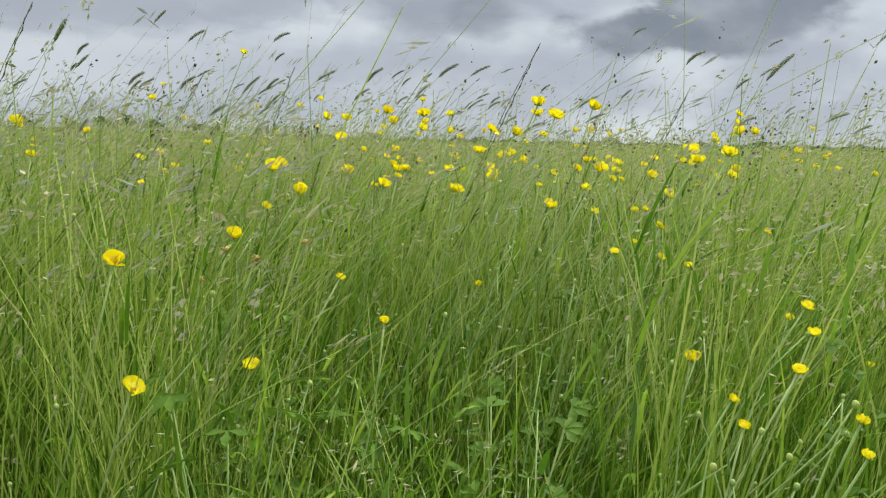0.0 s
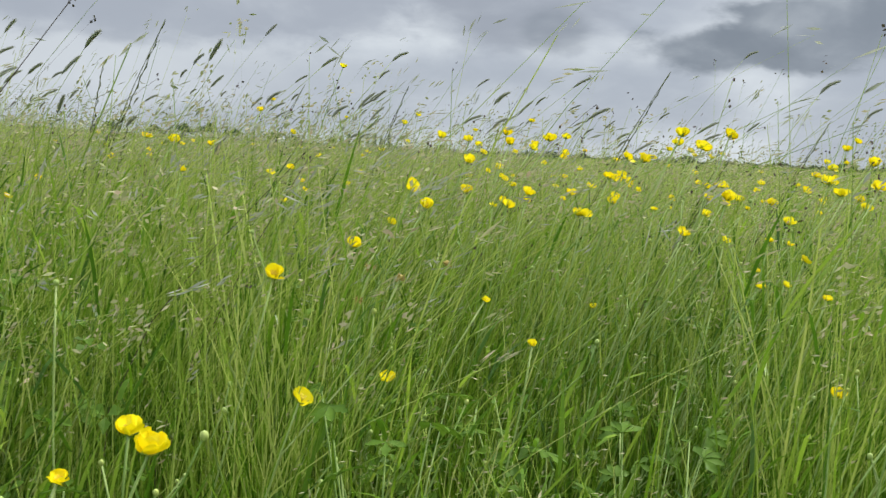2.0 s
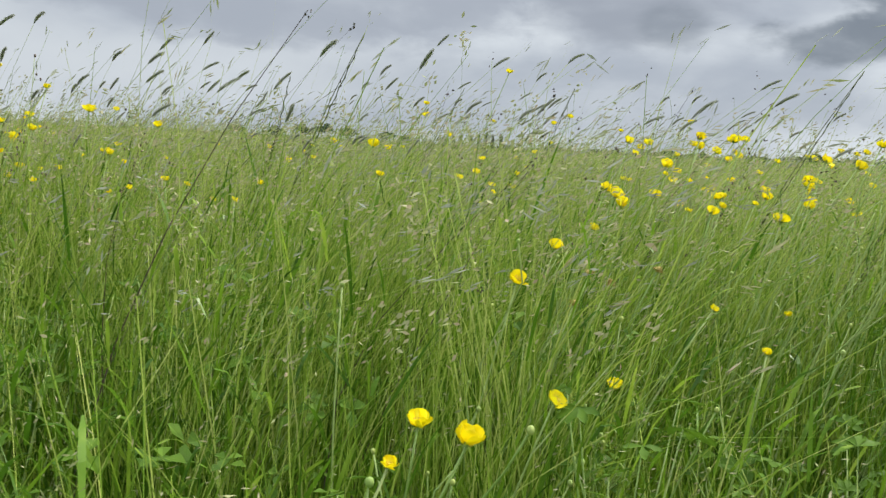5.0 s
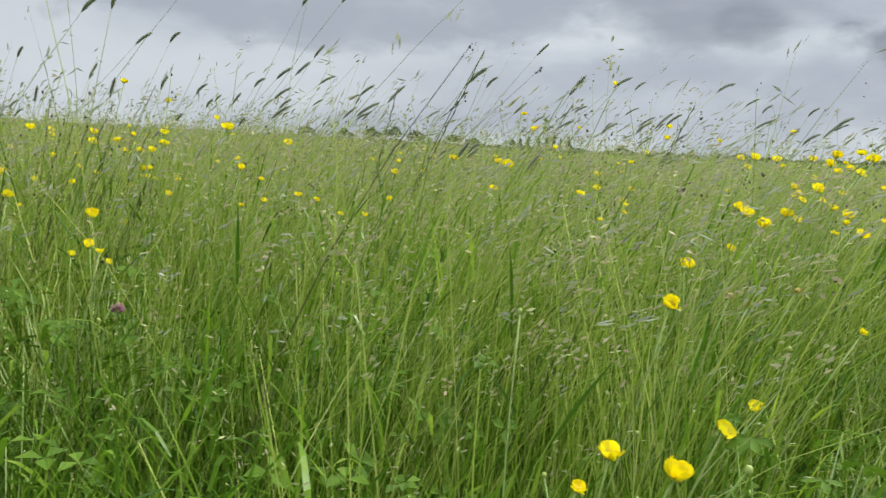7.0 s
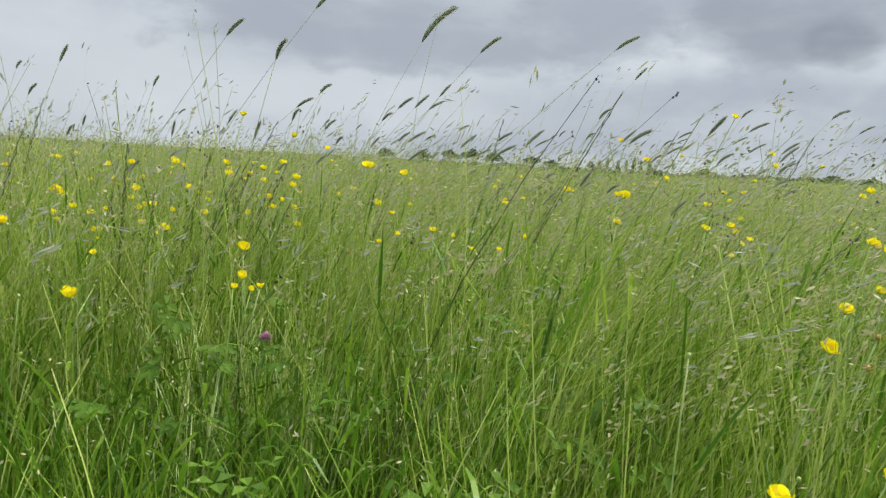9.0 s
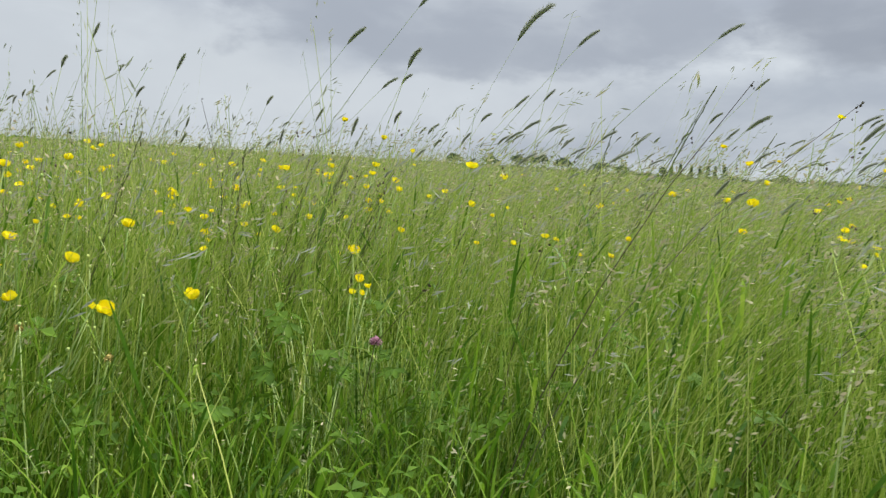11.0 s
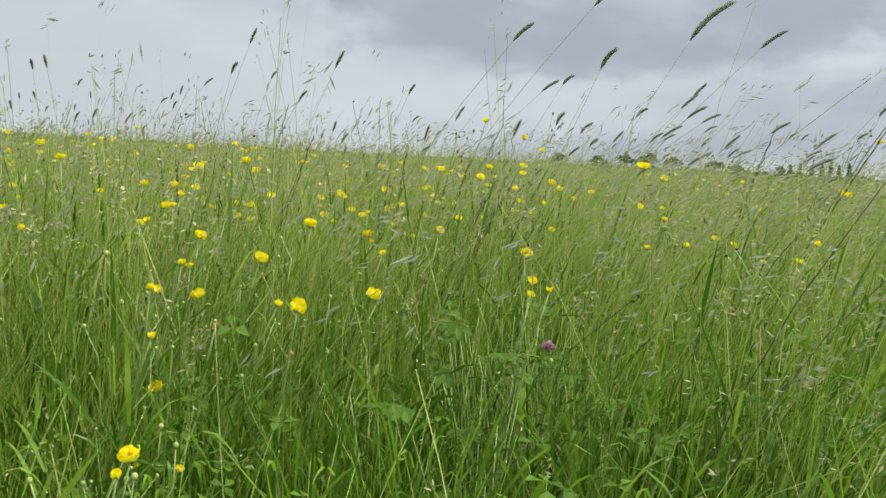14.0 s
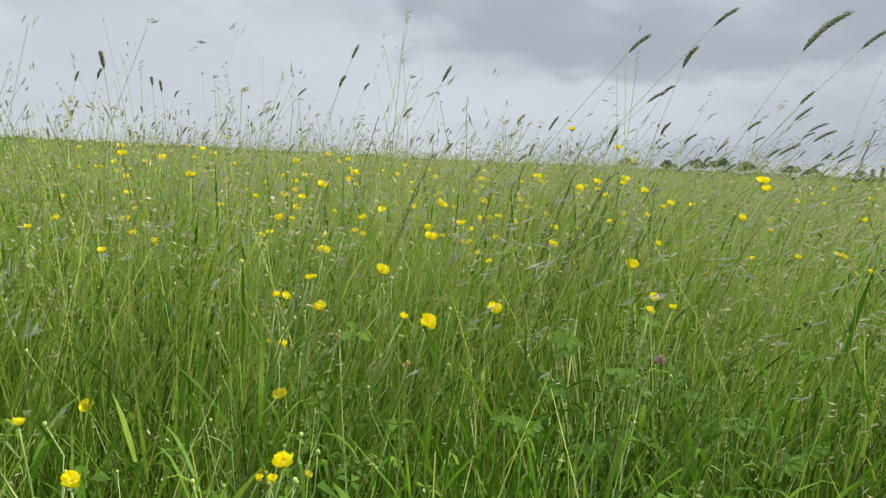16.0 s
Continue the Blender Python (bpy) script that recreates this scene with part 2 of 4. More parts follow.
# ---- grass ----
def strips(rng, n, size, h, w, lean, wild, segs, power=1.8, tipw=0.0):
    """n blades in a square of that size: lists of points and faces. h, w, lean: (mean, spread)."""
    m = max(6, n // 22)
    own = rng.integers(0, m, n)
    cx, cy = rng.uniform(-size / 2, size / 2, m), rng.uniform(-size / 2, size / 2, m)
    loose = np.where(rng.random(n) < 0.4, size * 0.3, size * 0.055)
    bx, by = cx[own] + rng.normal(0, 1, n) * loose, cy[own] + rng.normal(0, 1, n) * loose
    over = size / 2
    bx, by = (bx + over) % size - over, (by + over) % size - over
    hh = np.clip(rng.normal(h[0], h[1] * 0.8, n) * rng.normal(1, 0.10, m)[own], 0.35 * h[0], 1.28 * h[0])
    ww = np.clip(rng.normal(w[0], w[1], n), 0.4 * w[0], 2 * w[0])
    ln = np.clip(rng.normal(lean[0], lean[1] * 0.8, n) + rng.normal(0, lean[1] * 0.6, m)[own], max(-0.35, lean[0] - 1.6 * lean[1]), min(1.1, lean[0] + 1.6 * lean[1]))
    side = np.clip(rng.normal(0, wild * 0.8, n) + rng.normal(0, wild * 0.6, m)[own], -0.36, 0.36)
    ex, ey = WX * ln - WY * side, WY * ln + WX * side
    turn = rng.uniform(0, math.pi, n)
    sx, sy = np.cos(turn), np.sin(turn)
    bend = np.sqrt(ex * ex + ey * ey)
    waver, beat, start = rng.normal(0, 0.022, n) * hh, rng.uniform(0.5, 1.3, n), rng.uniform(0, 6.28, n)
    vs = []
    for k in range(segs + 1):
        s = k / segs
        c = s ** power
        off = waver * (np.sin(6.28 * beat * s + start) - np.sin(start))
        px, py = bx + ex * hh * c + off * sx, by + ey * hh * c + off * sy
        pz = hh * s * (1 - 0.3 * np.minimum(bend, 1.2) * s)
        half = ww / 2 * (1 - (1 - tipw) * s ** 2.2)
        vs.append(np.stack([px - sx * half, py - sy * half, pz], 1))
        vs.append(np.stack([px + sx * half, py + sy * half, pz], 1))
    v = np.stack(vs, 1).reshape(-1, 3)
    per = 2 * (segs + 1)
    f = []
    for k in range(segs):
        f.append(np.stack([np.arange(n) * per + 2 * k, np.arange(n) * per + 2 * k + 1, np.arange(n) * per + 2 * k + 3, np.arange(n) * per + 2 * k + 2], 1))
    f = np.stack(f, 1).reshape(-1, 4)
    return v, f, v.reshape(n, per, 3)[:, -1]


def spikes(rng, tips, length, width, count, loose=0.5):
    """Small flattened seed spikes about the tips of stems, streaming downwind."""
    n = len(tips) * count
    flow = np.array([WX * 0.85, WY * 0.85, 0.45])
    along = rng.normal(0.1, 0.45, (n, 1)) * length * flow
    p = np.repeat(tips, count, 0) + along + rng.normal(0, 1, (n, 3)) * np.array([0.4, 0.4, 0.7]) * length * loose
    own = np.repeat(rng.normal(0, 0.28, (len(tips), 3)), count, 0)
    d = flow + own + rng.normal(0, 0.10 + 0.3 * loose, (n, 3))
    d /= np.linalg.norm(d, axis=1)[:, None]
    q = np.cross(d, rng.normal(0, 1, (n, 3)))
    q /= np.linalg.norm(q, axis=1)[:, None]
    ln = length * rng.uniform(0.5, 1.0, n)[:, None]
    wd = width * rng.uniform(0.6, 1.3, n)[:, None]
    v = np.stack([p - d * ln / 2, p + q * wd / 2, p + d * ln / 2, p - q * wd / 2], 1).reshape(-1, 3)
    return v, np.arange(4 * n).reshape(n, 4)


def stem_leaves(rng, n, size, low, high, length, width, segs=4):
    """n short blades that leave their stems at heights from low to high and arch over, any way but mostly downwind."""
    x, y = rng.uniform(-size / 2, size / 2, n), rng.uniform(-size / 2, size / 2, n)
    z = rng.uniform(low, high, n)
    turn = WIND + rng.normal(0, 1.25, n)
    ln = length * rng.uniform(0.55, 1.35, n)
    rise, droop = rng.uniform(0.55, 1.35, n), rng.uniform(0.1, 0.95, n)
    out = rng.uniform(0.2, 0.75, n)
    wd = width * rng.uniform(0.6, 1.4, n)
    face = turn + math.pi / 2 + rng.normal(0, 0.7, n)
    vs = []
    for k in range(segs + 1):
        q = k / segs
        px, py = x + np.cos(turn) * ln * out * q, y + np.sin(turn) * ln * out * q
        pz = z + ln * (rise * q - droop * q * q)
        half = wd / 2 * (0.55 + 0.45 * math.sin(math.pi * min(1.0, q * 1.3))) * (1 - q ** 2.5)
        vs.append(np.stack([px - np.cos(face) * half, py - np.sin(face) * half, pz], 1))
        vs.append(np.stack([px + np.cos(face) * half, py + np.sin(face) * half, pz], 1))
    v = np.stack(vs, 1).reshape(-1, 3)
    first = np.arange(n) * 2 * (segs + 1)
    f = np.stack([np.stack([first + 2 * k, first + 2 * k + 1, first + 2 * k + 3, first + 2 * k + 2], 1) for k in range(segs)], 1)
    return v, f.reshape(-1, 4)


def leaflets(rng, n, size, low, high, length):
    """n small trefoils: three folded oval leaflets round a point."""
    m = max(2, n // 9)
    own = rng.integers(0, m, n)
    cx, cy = rng.uniform(-size / 2, size / 2, m), rng.uniform(-size / 2, size / 2, m)
    c = np.stack([cx[own] + rng.normal(0, 0.035, n), cy[own] + rng.normal(0, 0.035, n), rng.uniform(low, high, n)], 1)
    tilt = rng.normal(0, 0.35, (n, 2))
    first, vs = rng.uniform(0, 6.28, n), []
    ln = length * rng.uniform(0.6, 1.3, n)
    for k in range(3):
        a = first + 2.09 * k
        dx, dy = np.cos(a), np.sin(a)
        for along, aside, up in ((0.05, 0.0, 0.0), (0.55, -0.34, 0.12), (1.0, 0.0, -0.05), (0.55, 0.34, 0.12)):
            ox, oy = ln * (along * dx - aside * dy), ln * (along * dy + aside * dx)
            vs.append(np.stack([c[:, 0] + ox, c[:, 1] + oy, c[:, 2] + ln * up + tilt[:, 0] * ox + tilt[:, 1] * oy], 1))
    v = np.stack(vs, 1).reshape(-1, 3)
    return v, np.arange(12 * n).reshape(3 * n, 4)


def tuft_mesh(name, seed, size, kinds, arching=(), herbs=None):
    """kinds: rows of (material, strips arguments, tufts or None, material of the tufts)."""
    rng = np.random.default_rng(seed)
    vs, fs, mi, at = [], [], [], 0

    def add(v, f, slot):
        nonlocal at
        vs.append(v), fs.append(f + at), mi.append(np.full(len(f), slot))
        at += len(v)

    for slot, (n, *args), tufts, *ends in kinds:
        v, f, tips = strips(rng, n, size, *args)
        add(v, f, slot)
        if tufts:
            v, f = spikes(rng, tips, *tufts)
            add(v, f, ends[0] if ends else 2)
    for args in arching:
        add(*stem_leaves(rng, args[0], size, *args[1:]), 0)
    if herbs:
        add(*leaflets(rng, herbs[0], size, *herbs[1:]), 3)
    return mesh_of(name, np.concatenate(vs).tolist(), np.concatenate(fs).tolist(), [LEAF, CULM, TOPS, HERB, HEAD, DARK], np.concatenate(mi))


# number, height, width, lean, waywardness, segments, bow; then length, width, number and looseness of the seed spikes
NEAR_SIZE, MID_SIZE, FAR_SIZE = 0.42, 0.9, 2.4


def near_patch(i, tops):
    return tuft_mesh("near_grass", 10 + i, NEAR_SIZE * 1.15, [
        (0, (250, (0.25, 0.09), (0.0050, 0.0018), (0.00, 0.20), 0.26, 4, 2.0), None),
        (0, (260, (0.36, 0.09), (0.0036, 0.0014), (0.02, 0.18), 0.20, 5, 2.2), None),
        (0, (80, (0.40, 0.09), (0.0032, 0.0012), (0.18, 0.30), 0.32, 6, 3.4), None),
        (1, (230, (0.43, 0.11), (0.0018, 0.0006), (0.04, 0.18), 0.20, 5, 2.0, 0.5), (0.010, 0.0022, 4, 0.9)),
        (1, (70, (0.52, 0.07), (0.0014, 0.0003), (0.34, 0.20), 0.18, 6, 2.6, 0.5), (0.022, 0.0016, 4, 0.12)),
        (1, (100, (0.50, 0.07), (0.0013, 0.0003), (0.20, 0.20), 0.18, 5, 2.2, 0.5), (0.010, 0.0028, 11, 1.2)),
        (1, (12, (0.30, 0.08), (0.0014, 0.0004), (0.1, 0.3), 0.4, 5, 1.4, 0.5), None),
        *tops], [(260, 0.14, 0.44, 0.10, 0.0042)], (22, 0.15, 0.38, 0.016))


# where the wind catches it the grass streams over; in its lee it stands upright with small dark heads
STREAMING = [
    (1, (74, (0.57, 0.06), (0.0013, 0.0003), (0.56, 0.18), 0.14, 7, 2.0, 0.5), (0.024, 0.0019, 3, 0.10), 4),
    (1, (22, (0.62, 0.06), (0.0012, 0.0003), (0.50, 0.18), 0.14, 7, 2.0, 0.5), (0.016, 0.0020, 4, 0.45), 4),
    (5, (6, (0.56, 0.06), (0.0016, 0.0003), (0.34, 0.14), 0.14, 6, 2.0, 0.5), (0.006, 0.0032, 3, 0.8), 5),
]
UPRIGHT = [
    (1, (56, (0.56, 0.05), (0.0012, 0.0003), (0.10, 0.18), 0.16, 6, 2.0, 0.5), (0.009, 0.0022, 4, 0.8), 2),
    (1, (32, (0.56, 0.06), (0.0013, 0.0003), (0.08, 0.16), 0.14, 6, 2.0, 0.5), (0.006, 0.0032, 4, 1.8), 5),
    (1, (8, (0.60, 0.05), (0.0011, 0.0003), (0.30, 0.16), 0.14, 7, 2.0, 0.5), (0.020, 0.0024, 3, 0.12), 4),
]
NEAR = [[near_patch(i + 20 * k, tops) for i in range(5)] for k, tops in enumerate((STREAMING, UPRIGHT))]
LOW = [tuft_mesh("low_grass", 70 + i, NEAR_SIZE * 1.15, [
    (0, (330, (0.24, 0.08), (0.0050, 0.0020), (0.00, 0.20), 0.26, 5, 2.0), None),
    (0, (300, (0.35, 0.10), (0.0037, 0.0016), (0.00, 0.18), 0.20, 6, 2.2), None),
    (0, (80, (0.38, 0.10), (0.0034, 0.0013), (0.14, 0.34), 0.36, 7, 3.4), None),
    (1, (230, (0.38, 0.10), (0.0014, 0.0004), (0.02, 0.20), 0.24, 6, 1.9, 0.5), (0.010, 0.0016, 3, 0.9)),
], [(560, 0.08, 0.38, 0.095, 0.0046)], (110, 0.12, 0.36, 0.019)) for i in range(6)]


def mid_patch(i, tops):
    return tuft_mesh("mid_grass", 30 + i, MID_SIZE * 1.15, [
        (0, (620, (0.38, 0.1), (0.0050, 0.0016), (0.14, 0.2), 0.2, 4, 2.0), None),
        (1, (440, (0.46, 0.09), (0.0021, 0.0006), (0.18, 0.16), 0.16, 4, 2.0, 0.5), (0.018, 0.0026, 3)),
        (1, (240, (0.56, 0.075), (0.0016, 0.0004), (0.46, 0.18), 0.15, 5, 2.4, 0.5), (0.028, 0.0028, 4, 0.12)),
        (1, (220, (0.51, 0.07), (0.0016, 0.0004), (0.36, 0.18), 0.15, 5, 2.2, 0.5), (0.014, 0.0032, 5, 1.1)),
        *[(slot, (int(args[0] * 1.7), *args[1:]), *rest) for slot, args, *rest in tops]])


MID = [[mid_patch(i + 10 * k, tops) for i in range(4)] for k, tops in enumerate((STREAMING, UPRIGHT))]
FAR = [tuft_mesh("far_grass", 50 + i, FAR_SIZE * 1.15, [
    (0, (400, (0.41, 0.09), (0.009, 0.003), (0.24, 0.2), 0.2, 3, 1.9), None),
    (1, (380, (0.50, 0.09), (0.005, 0.001), (0.28, 0.14), 0.14, 3, 1.7, 0.5), (0.035, 0.007, 2)),
    (1, (260, (0.62, 0.10), (0.004, 0.001), (0.42, 0.16), 0.14, 4, 2.2, 0.5), (0.04, 0.008, 5, 0.7)),
]) for i in range(4)]
PLAIN = [tuft_mesh("plain_grass", 90 + i, MID_SIZE * 1.15, [
    (0, (300, (0.40, 0.10), (0.008, 0.002), (0.18, 0.2), 0.25, 3, 2.0), None),
    (1, (120, (0.54, 0.08), (0.003, 0.001), (0.40, 0.18), 0.18, 3, 2.0, 0.5), (0.03, 0.005, 3)),
]) for i in range(3)]


SWAYING = []                           # (thing, rest pose, reach in degrees, pace, phase, known leans)


def sway_later(ob, m, reach, pace, phase, known=None):
    SWAYING.append((ob, m, reach, pace, phase, known))


rng = random.Random(4)


def lay_grass():
    def tiles(size, r0, r1, meshes, near):
        n = int(r1 / size) + 2
        for i in range(-n, n + 1):
            for j in range(-n, n + 1):
                x, y = (i + 0.5 * (j % 2)) * size + rng.uniform(-0.1, 0.1) * size, j * size + rng.uniform(-0.1, 0.1) * size
                d, a = path_distance(x, y), heading(x, y)
                wide = math.degrees(math.atan2(size, max(d, 0.2)))
                if not (r0 <= d < r1) or not (-32 - 0.8 * wide < a < 73 + 0.8 * wide) or a > 62 and d < 0.62:
                    continue
                grown = min(1.0, max(0.0, (d - 0.40) / 0.65))
                tall = rng.uniform(0.92, 1.09) * (0.74 + 0.42 * grown - 0.13 * min(1.0, max(0.0, (d - 1.8) / 1.5)))
                tall *= 1.0 + 0.06 * min(1.0, max(-1.0, (a - 8) / 22.0)) - 0.09 * min(1.0, max(0.0, (a - 36) / 18.0))
                if near < 2:
                    tall *= 1.0 + 0.16 * noise.noise((1.6 * x + 3.1, 1.6 * y, 0.7)) + 0.16 * math.exp(-((x + 1.42) ** 2 + (y - 1.15) ** 2) / 0.09)
                    tall *= 1.0 - 0.14 * math.exp(-((x + 0.88) ** 2 + (y - 0.78) ** 2) / 0.05)
                if d < 1.5:
                    tall *= 1.0 + 0.09 * math.exp(-((a - 28) / 15.0) ** 2)
                tall = min(tall, 1.16) if d < 1.0 else min(max(tall, 0.94), 1.16)
                m = pose(x, y, lie(x, y) - 0.005, 0, 0, rng.uniform(-22, 22)) @ Matrix.Diagonal((rng.choice((1, -1)) * 1.0 if near > 1 else 1.0, 1.0, tall, 1.0))
                lee = a + 9.0 * noise.noise((2.2 * x, 2.2 * y, 4.0)) < 4
                kinds = LOW if near == 0 and d < 0.86 else meshes if near == 2 else meshes[1 if lee else 0]
                ob = new("grass_patch", kinds[rng.randrange(len(kinds))])
                ob.matrix_world = m
                tagged(ob, near_labels[near], "grass", "tall meadow grass", "stuff")
                if near < 2:
                    sway_later(ob, m, (2.2, 2.6)[near], rng.uniform(0.9, 1.15), 0.4 * rng.random())

    near_labels = ["dense green meadow grass blades and pale stems blown over", "tall seeding meadow grass leaning in the wind", "far sunlit meadow grass in seed"]
    tiles(NEAR_SIZE, 0.36, 2.3, NEAR, 0)
    tiles(MID_SIZE, 2.0, 5.6, MID, 1)
    tiles(FAR_SIZE, 4.9, 21, FAR, 2)
    # the meadow goes on behind and beside the camera
    for i in range(-9, 10):
        for j in range(-9, 7):
            x, y = (i + 0.5 * (j % 2)) * MID_SIZE, j * MID_SIZE
            a, d = heading(x, y), path_distance(x, y)
            if 1.15 < d < 6.0 and not (-32 - 50 / max(d, 1) < a < 73 + 50 / max(d, 1)):
                ob = new("grass_patch", PLAIN[(i + j) % 3])
                ob.matrix_world = pose(x, y, lie(x, y) - 0.005, 0, 0, 9 * (i % 3) - 9)
                tagged(ob, near_labels[1], "grass", "tall meadow grass", "stuff")
    # the distance: coarse tussocks out to the hedge
    r = np.random.default_rng(77)
    n = 26000
    rad = 19 * (170 / 19) ** r.uniform(0, 1, n)
    ang = np.radians(r.uniform(-40, 84, n))
    x, y = -0.26 - rad * np.sin(ang), -0.12 + rad * np.cos(ang)
    z = np.array([lie(a, b) for a, b in zip(x, y)])
    h = r.uniform(0.4, 0.66, n)
    w = 0.05 + rad * 0.004
    t = ang + r.normal(0, 0.5, n)
    k = r.uniform(0.1, 0.35, n)
    a = np.stack([x - np.cos(t) * w, y - np.sin(t) * w, z], 1)
    b = np.stack([x + np.cos(t) * w, y + np.sin(t) * w, z], 1)
    c = np.stack([x + WX * k + np.cos(t) * w * 0.4, y + WY * k + np.sin(t) * w * 0.4, z + h], 1)
    d = np.stack([x + WX * k - np.cos(t) * w * 0.5, y + WY * k - np.sin(t) * w * 0.5, z + h * r.uniform(0.8, 1, n)], 1)
    v = np.stack([a, b, c, d], 1).reshape(-1, 3)
    ob = new("distant_grass", mesh_of("distant_grass", v.tolist(), np.arange(4 * n).reshape(n, 4).tolist(), [CULM, LEAF], r.integers(0, 2, n)))
    tagged(ob, "distant meadow grass fading towards the hedge", "grass", kind="stuff")


lay_grass()


# ---- tubes, petals, heads ----
def tube(points, radii, sides=5, close=True):
    vs, fs = [], []
    n = len(points)
    for i, p in enumerate(points):
        a, b = Vector(points[max(0, i - 1)]), Vector(points[min(n - 1, i + 1)])
        q = (b - a).to_track_quat("Z", "Y").to_matrix()
        for k in range(sides):
            t = 2 * math.pi * k / sides
            vs.append(tuple(Vector(p) + q @ Vector((math.cos(t) * radii[i], math.sin(t) * radii[i], 0))))
    for i in range(n - 1):
        for k in range(sides):
            fs.append((i * sides + k, i * sides + (k + 1) % sides, (i + 1) * sides + (k + 1) % sides, (i + 1) * sides + k))
    if close:
        fs.append(tuple(range((n - 1) * sides, n * sides)))
    return vs, fs


def ball(c, r, stretch=1.0, rings=4, sides=6):
    pts = [(c[0], c[1], c[2] + stretch * r * -math.cos(math.pi * (i + 0.3) / (rings + 0.6))) for i in range(rings + 1)]
    rad = [max(1e-4, r * math.sin(math.pi * (i + 0.3) / (rings + 0.6))) for i in range(rings + 1)]
    return tube(pts, rad, sides)


def join(*bits):
    vs, fs = [], []
    for v, f in bits:
        o = len(vs)
        vs += list(v)
        fs += [tuple(i + o for i in q) for q in f]
    return vs, fs


def petal_mesh(name, openness, seed):
    """One cupped, notched, slightly crumpled petal, 11 mm long, growing from the origin along +x."""
    r = random.Random(seed)
    vs, fs, nu, nv = [], [], 6, 5
    for i in range(nu + 1):
        s = i / nu
        for j in range(nv):
            v = -1 + 2 * j / (nv - 1)
            wide = 0.0062 * (0.16 + 1.05 * math.sin(math.pi * min(1, s * 0.78 + 0.02)) ** 0.9) * (1.0 if s < 0.85 else 1.0 - 2.4 * (s - 0.85))
            reach = s * (1 - 0.13 * s * v * v - 0.05 * s * (1 - abs(v)))
            a = radians(openness) * (1 - 0.35 * reach)
            x = 0.0012 + 0.0118 * reach * math.sin(a)
            z = 0.0118 * reach * math.cos(a) + 0.0022 * v * v * s + r.uniform(-0.0003, 0.0003) * s
            vs.append((x - 0.0016 * v * v * s, v * wide, z))
    for i in range(nu):
        for j in range(nv - 1):
            fs.append((i * nv + j, i * nv + j + 1, (i + 1) * nv + j + 1, (i + 1) * nv + j))
    return mesh_of(name, vs, fs, [PETAL], smooth=True)


PETALS = [petal_mesh("petal", o, i) for i, o in enumerate((44, 52, 60, 36, 70))]


def stamens_mesh():
    bits = [ball((0, 0, 0.0022), 0.0022, 1.0, 3, 6)]
    r = random.Random(3)
    for i in range(14):
        a, d = 2.4 * i, 0.0012 + 0.0016 * r.random()
        p, q = (0.3 * d * math.cos(a), 0.3 * d * math.sin(a), 0.001), (d * 1.5 * math.cos(a), d * 1.5 * math.sin(a), 0.0055)
        bits.append(tube([p, q], [0.00025, 0.0005], 3))
    return mesh_of("stamens", *join(*bits), [ANTHER], smooth=True)


def sepals_mesh():
    vs, fs = [], []
    for k in range(5):
        a = 2 * math.pi * k / 5 + 0.6
        o = len(vs)
        for s, w in ((0.0, 0.001), (0.5, 0.0022), (1.0, 0.0003)):
            x, z = 0.001 + 0.0055 * s, 0.004 * s * s - 0.0006
            for v in (-1, 1):
                vs.append((x * math.cos(a) - v * w * math.sin(a), x * math.sin(a) + v * w * math.cos(a), z))
        fs += [(o, o + 1, o + 3, o + 2), (o + 2, o + 3, o + 5, o + 4)]
    return mesh_of("sepals", vs, fs, [BUD], smooth=True)


STAMENS, SEPALS = stamens_mesh(), sepals_mesh()
BUDS = mesh_of("bud", *ball((0, 0, 0), 0.0021, 1.2, 5, 7), [BUD], smooth=True)


def lobed_leaf(size, seed, lobes=3):
    """A flat buttercup or clover-like leaf: lobes round the end of its stalk."""
    r = random.Random(seed)
    vs, fs = [], []
    for k in range(lobes):
        a = (k - (lobes - 1) / 2) * (2.1 / max(1, lobes - 1) * 1.35)
        o = len(vs)
        prof = ((0.0, 0.03), (0.35, 0.12), (0.60, 0.24), (0.74, 0.14), (0.84, 0.17), (1.0, 0.02))
        for s, w in prof:
            for v in (-1, 0, 1):
                x, y = size * s, size * w * v * (1 + 0.15 * r.uniform(-1, 1))
                z = size * (0.12 * abs(v) * s - 0.22 * s * s + 0.04 * r.uniform(-1, 1))
                vs.append((x * math.cos(a) - y * math.sin(a), x * math.sin(a) + y * math.cos(a), z))
        for i in range(len(prof) - 1):
            for j in range(2):
                fs.append((o + 3 * i + j, o + 3 * i + j + 1, o + 3 * i + j + 4, o + 3 * i + j + 3))
    return mesh_of("leaf", vs, fs, [HERB], smooth=True)


LEAVES = [lobed_leaf(0.015, 1, 5), lobed_leaf(0.020, 2, 5), lobed_leaf(0.012, 3)]


def stem_line(dx, dy, h, n=9, wobble=0.006, seed=0, power=1.5):
    """Points from the root to an end dx, dy off and h up, bowed by the wind."""
    r = random.Random(seed)
    a, b = r.uniform(-1, 1) * wobble, r.uniform(-1, 1) * wobble
    return [(dx * (i / n) ** power + a * math.sin(math.pi * i / n * 2), dy * (i / n) ** power + b * math.sin(math.pi * i / n * 1.5) * (1 - i / n), h * i / n) for i in range(n + 1)]


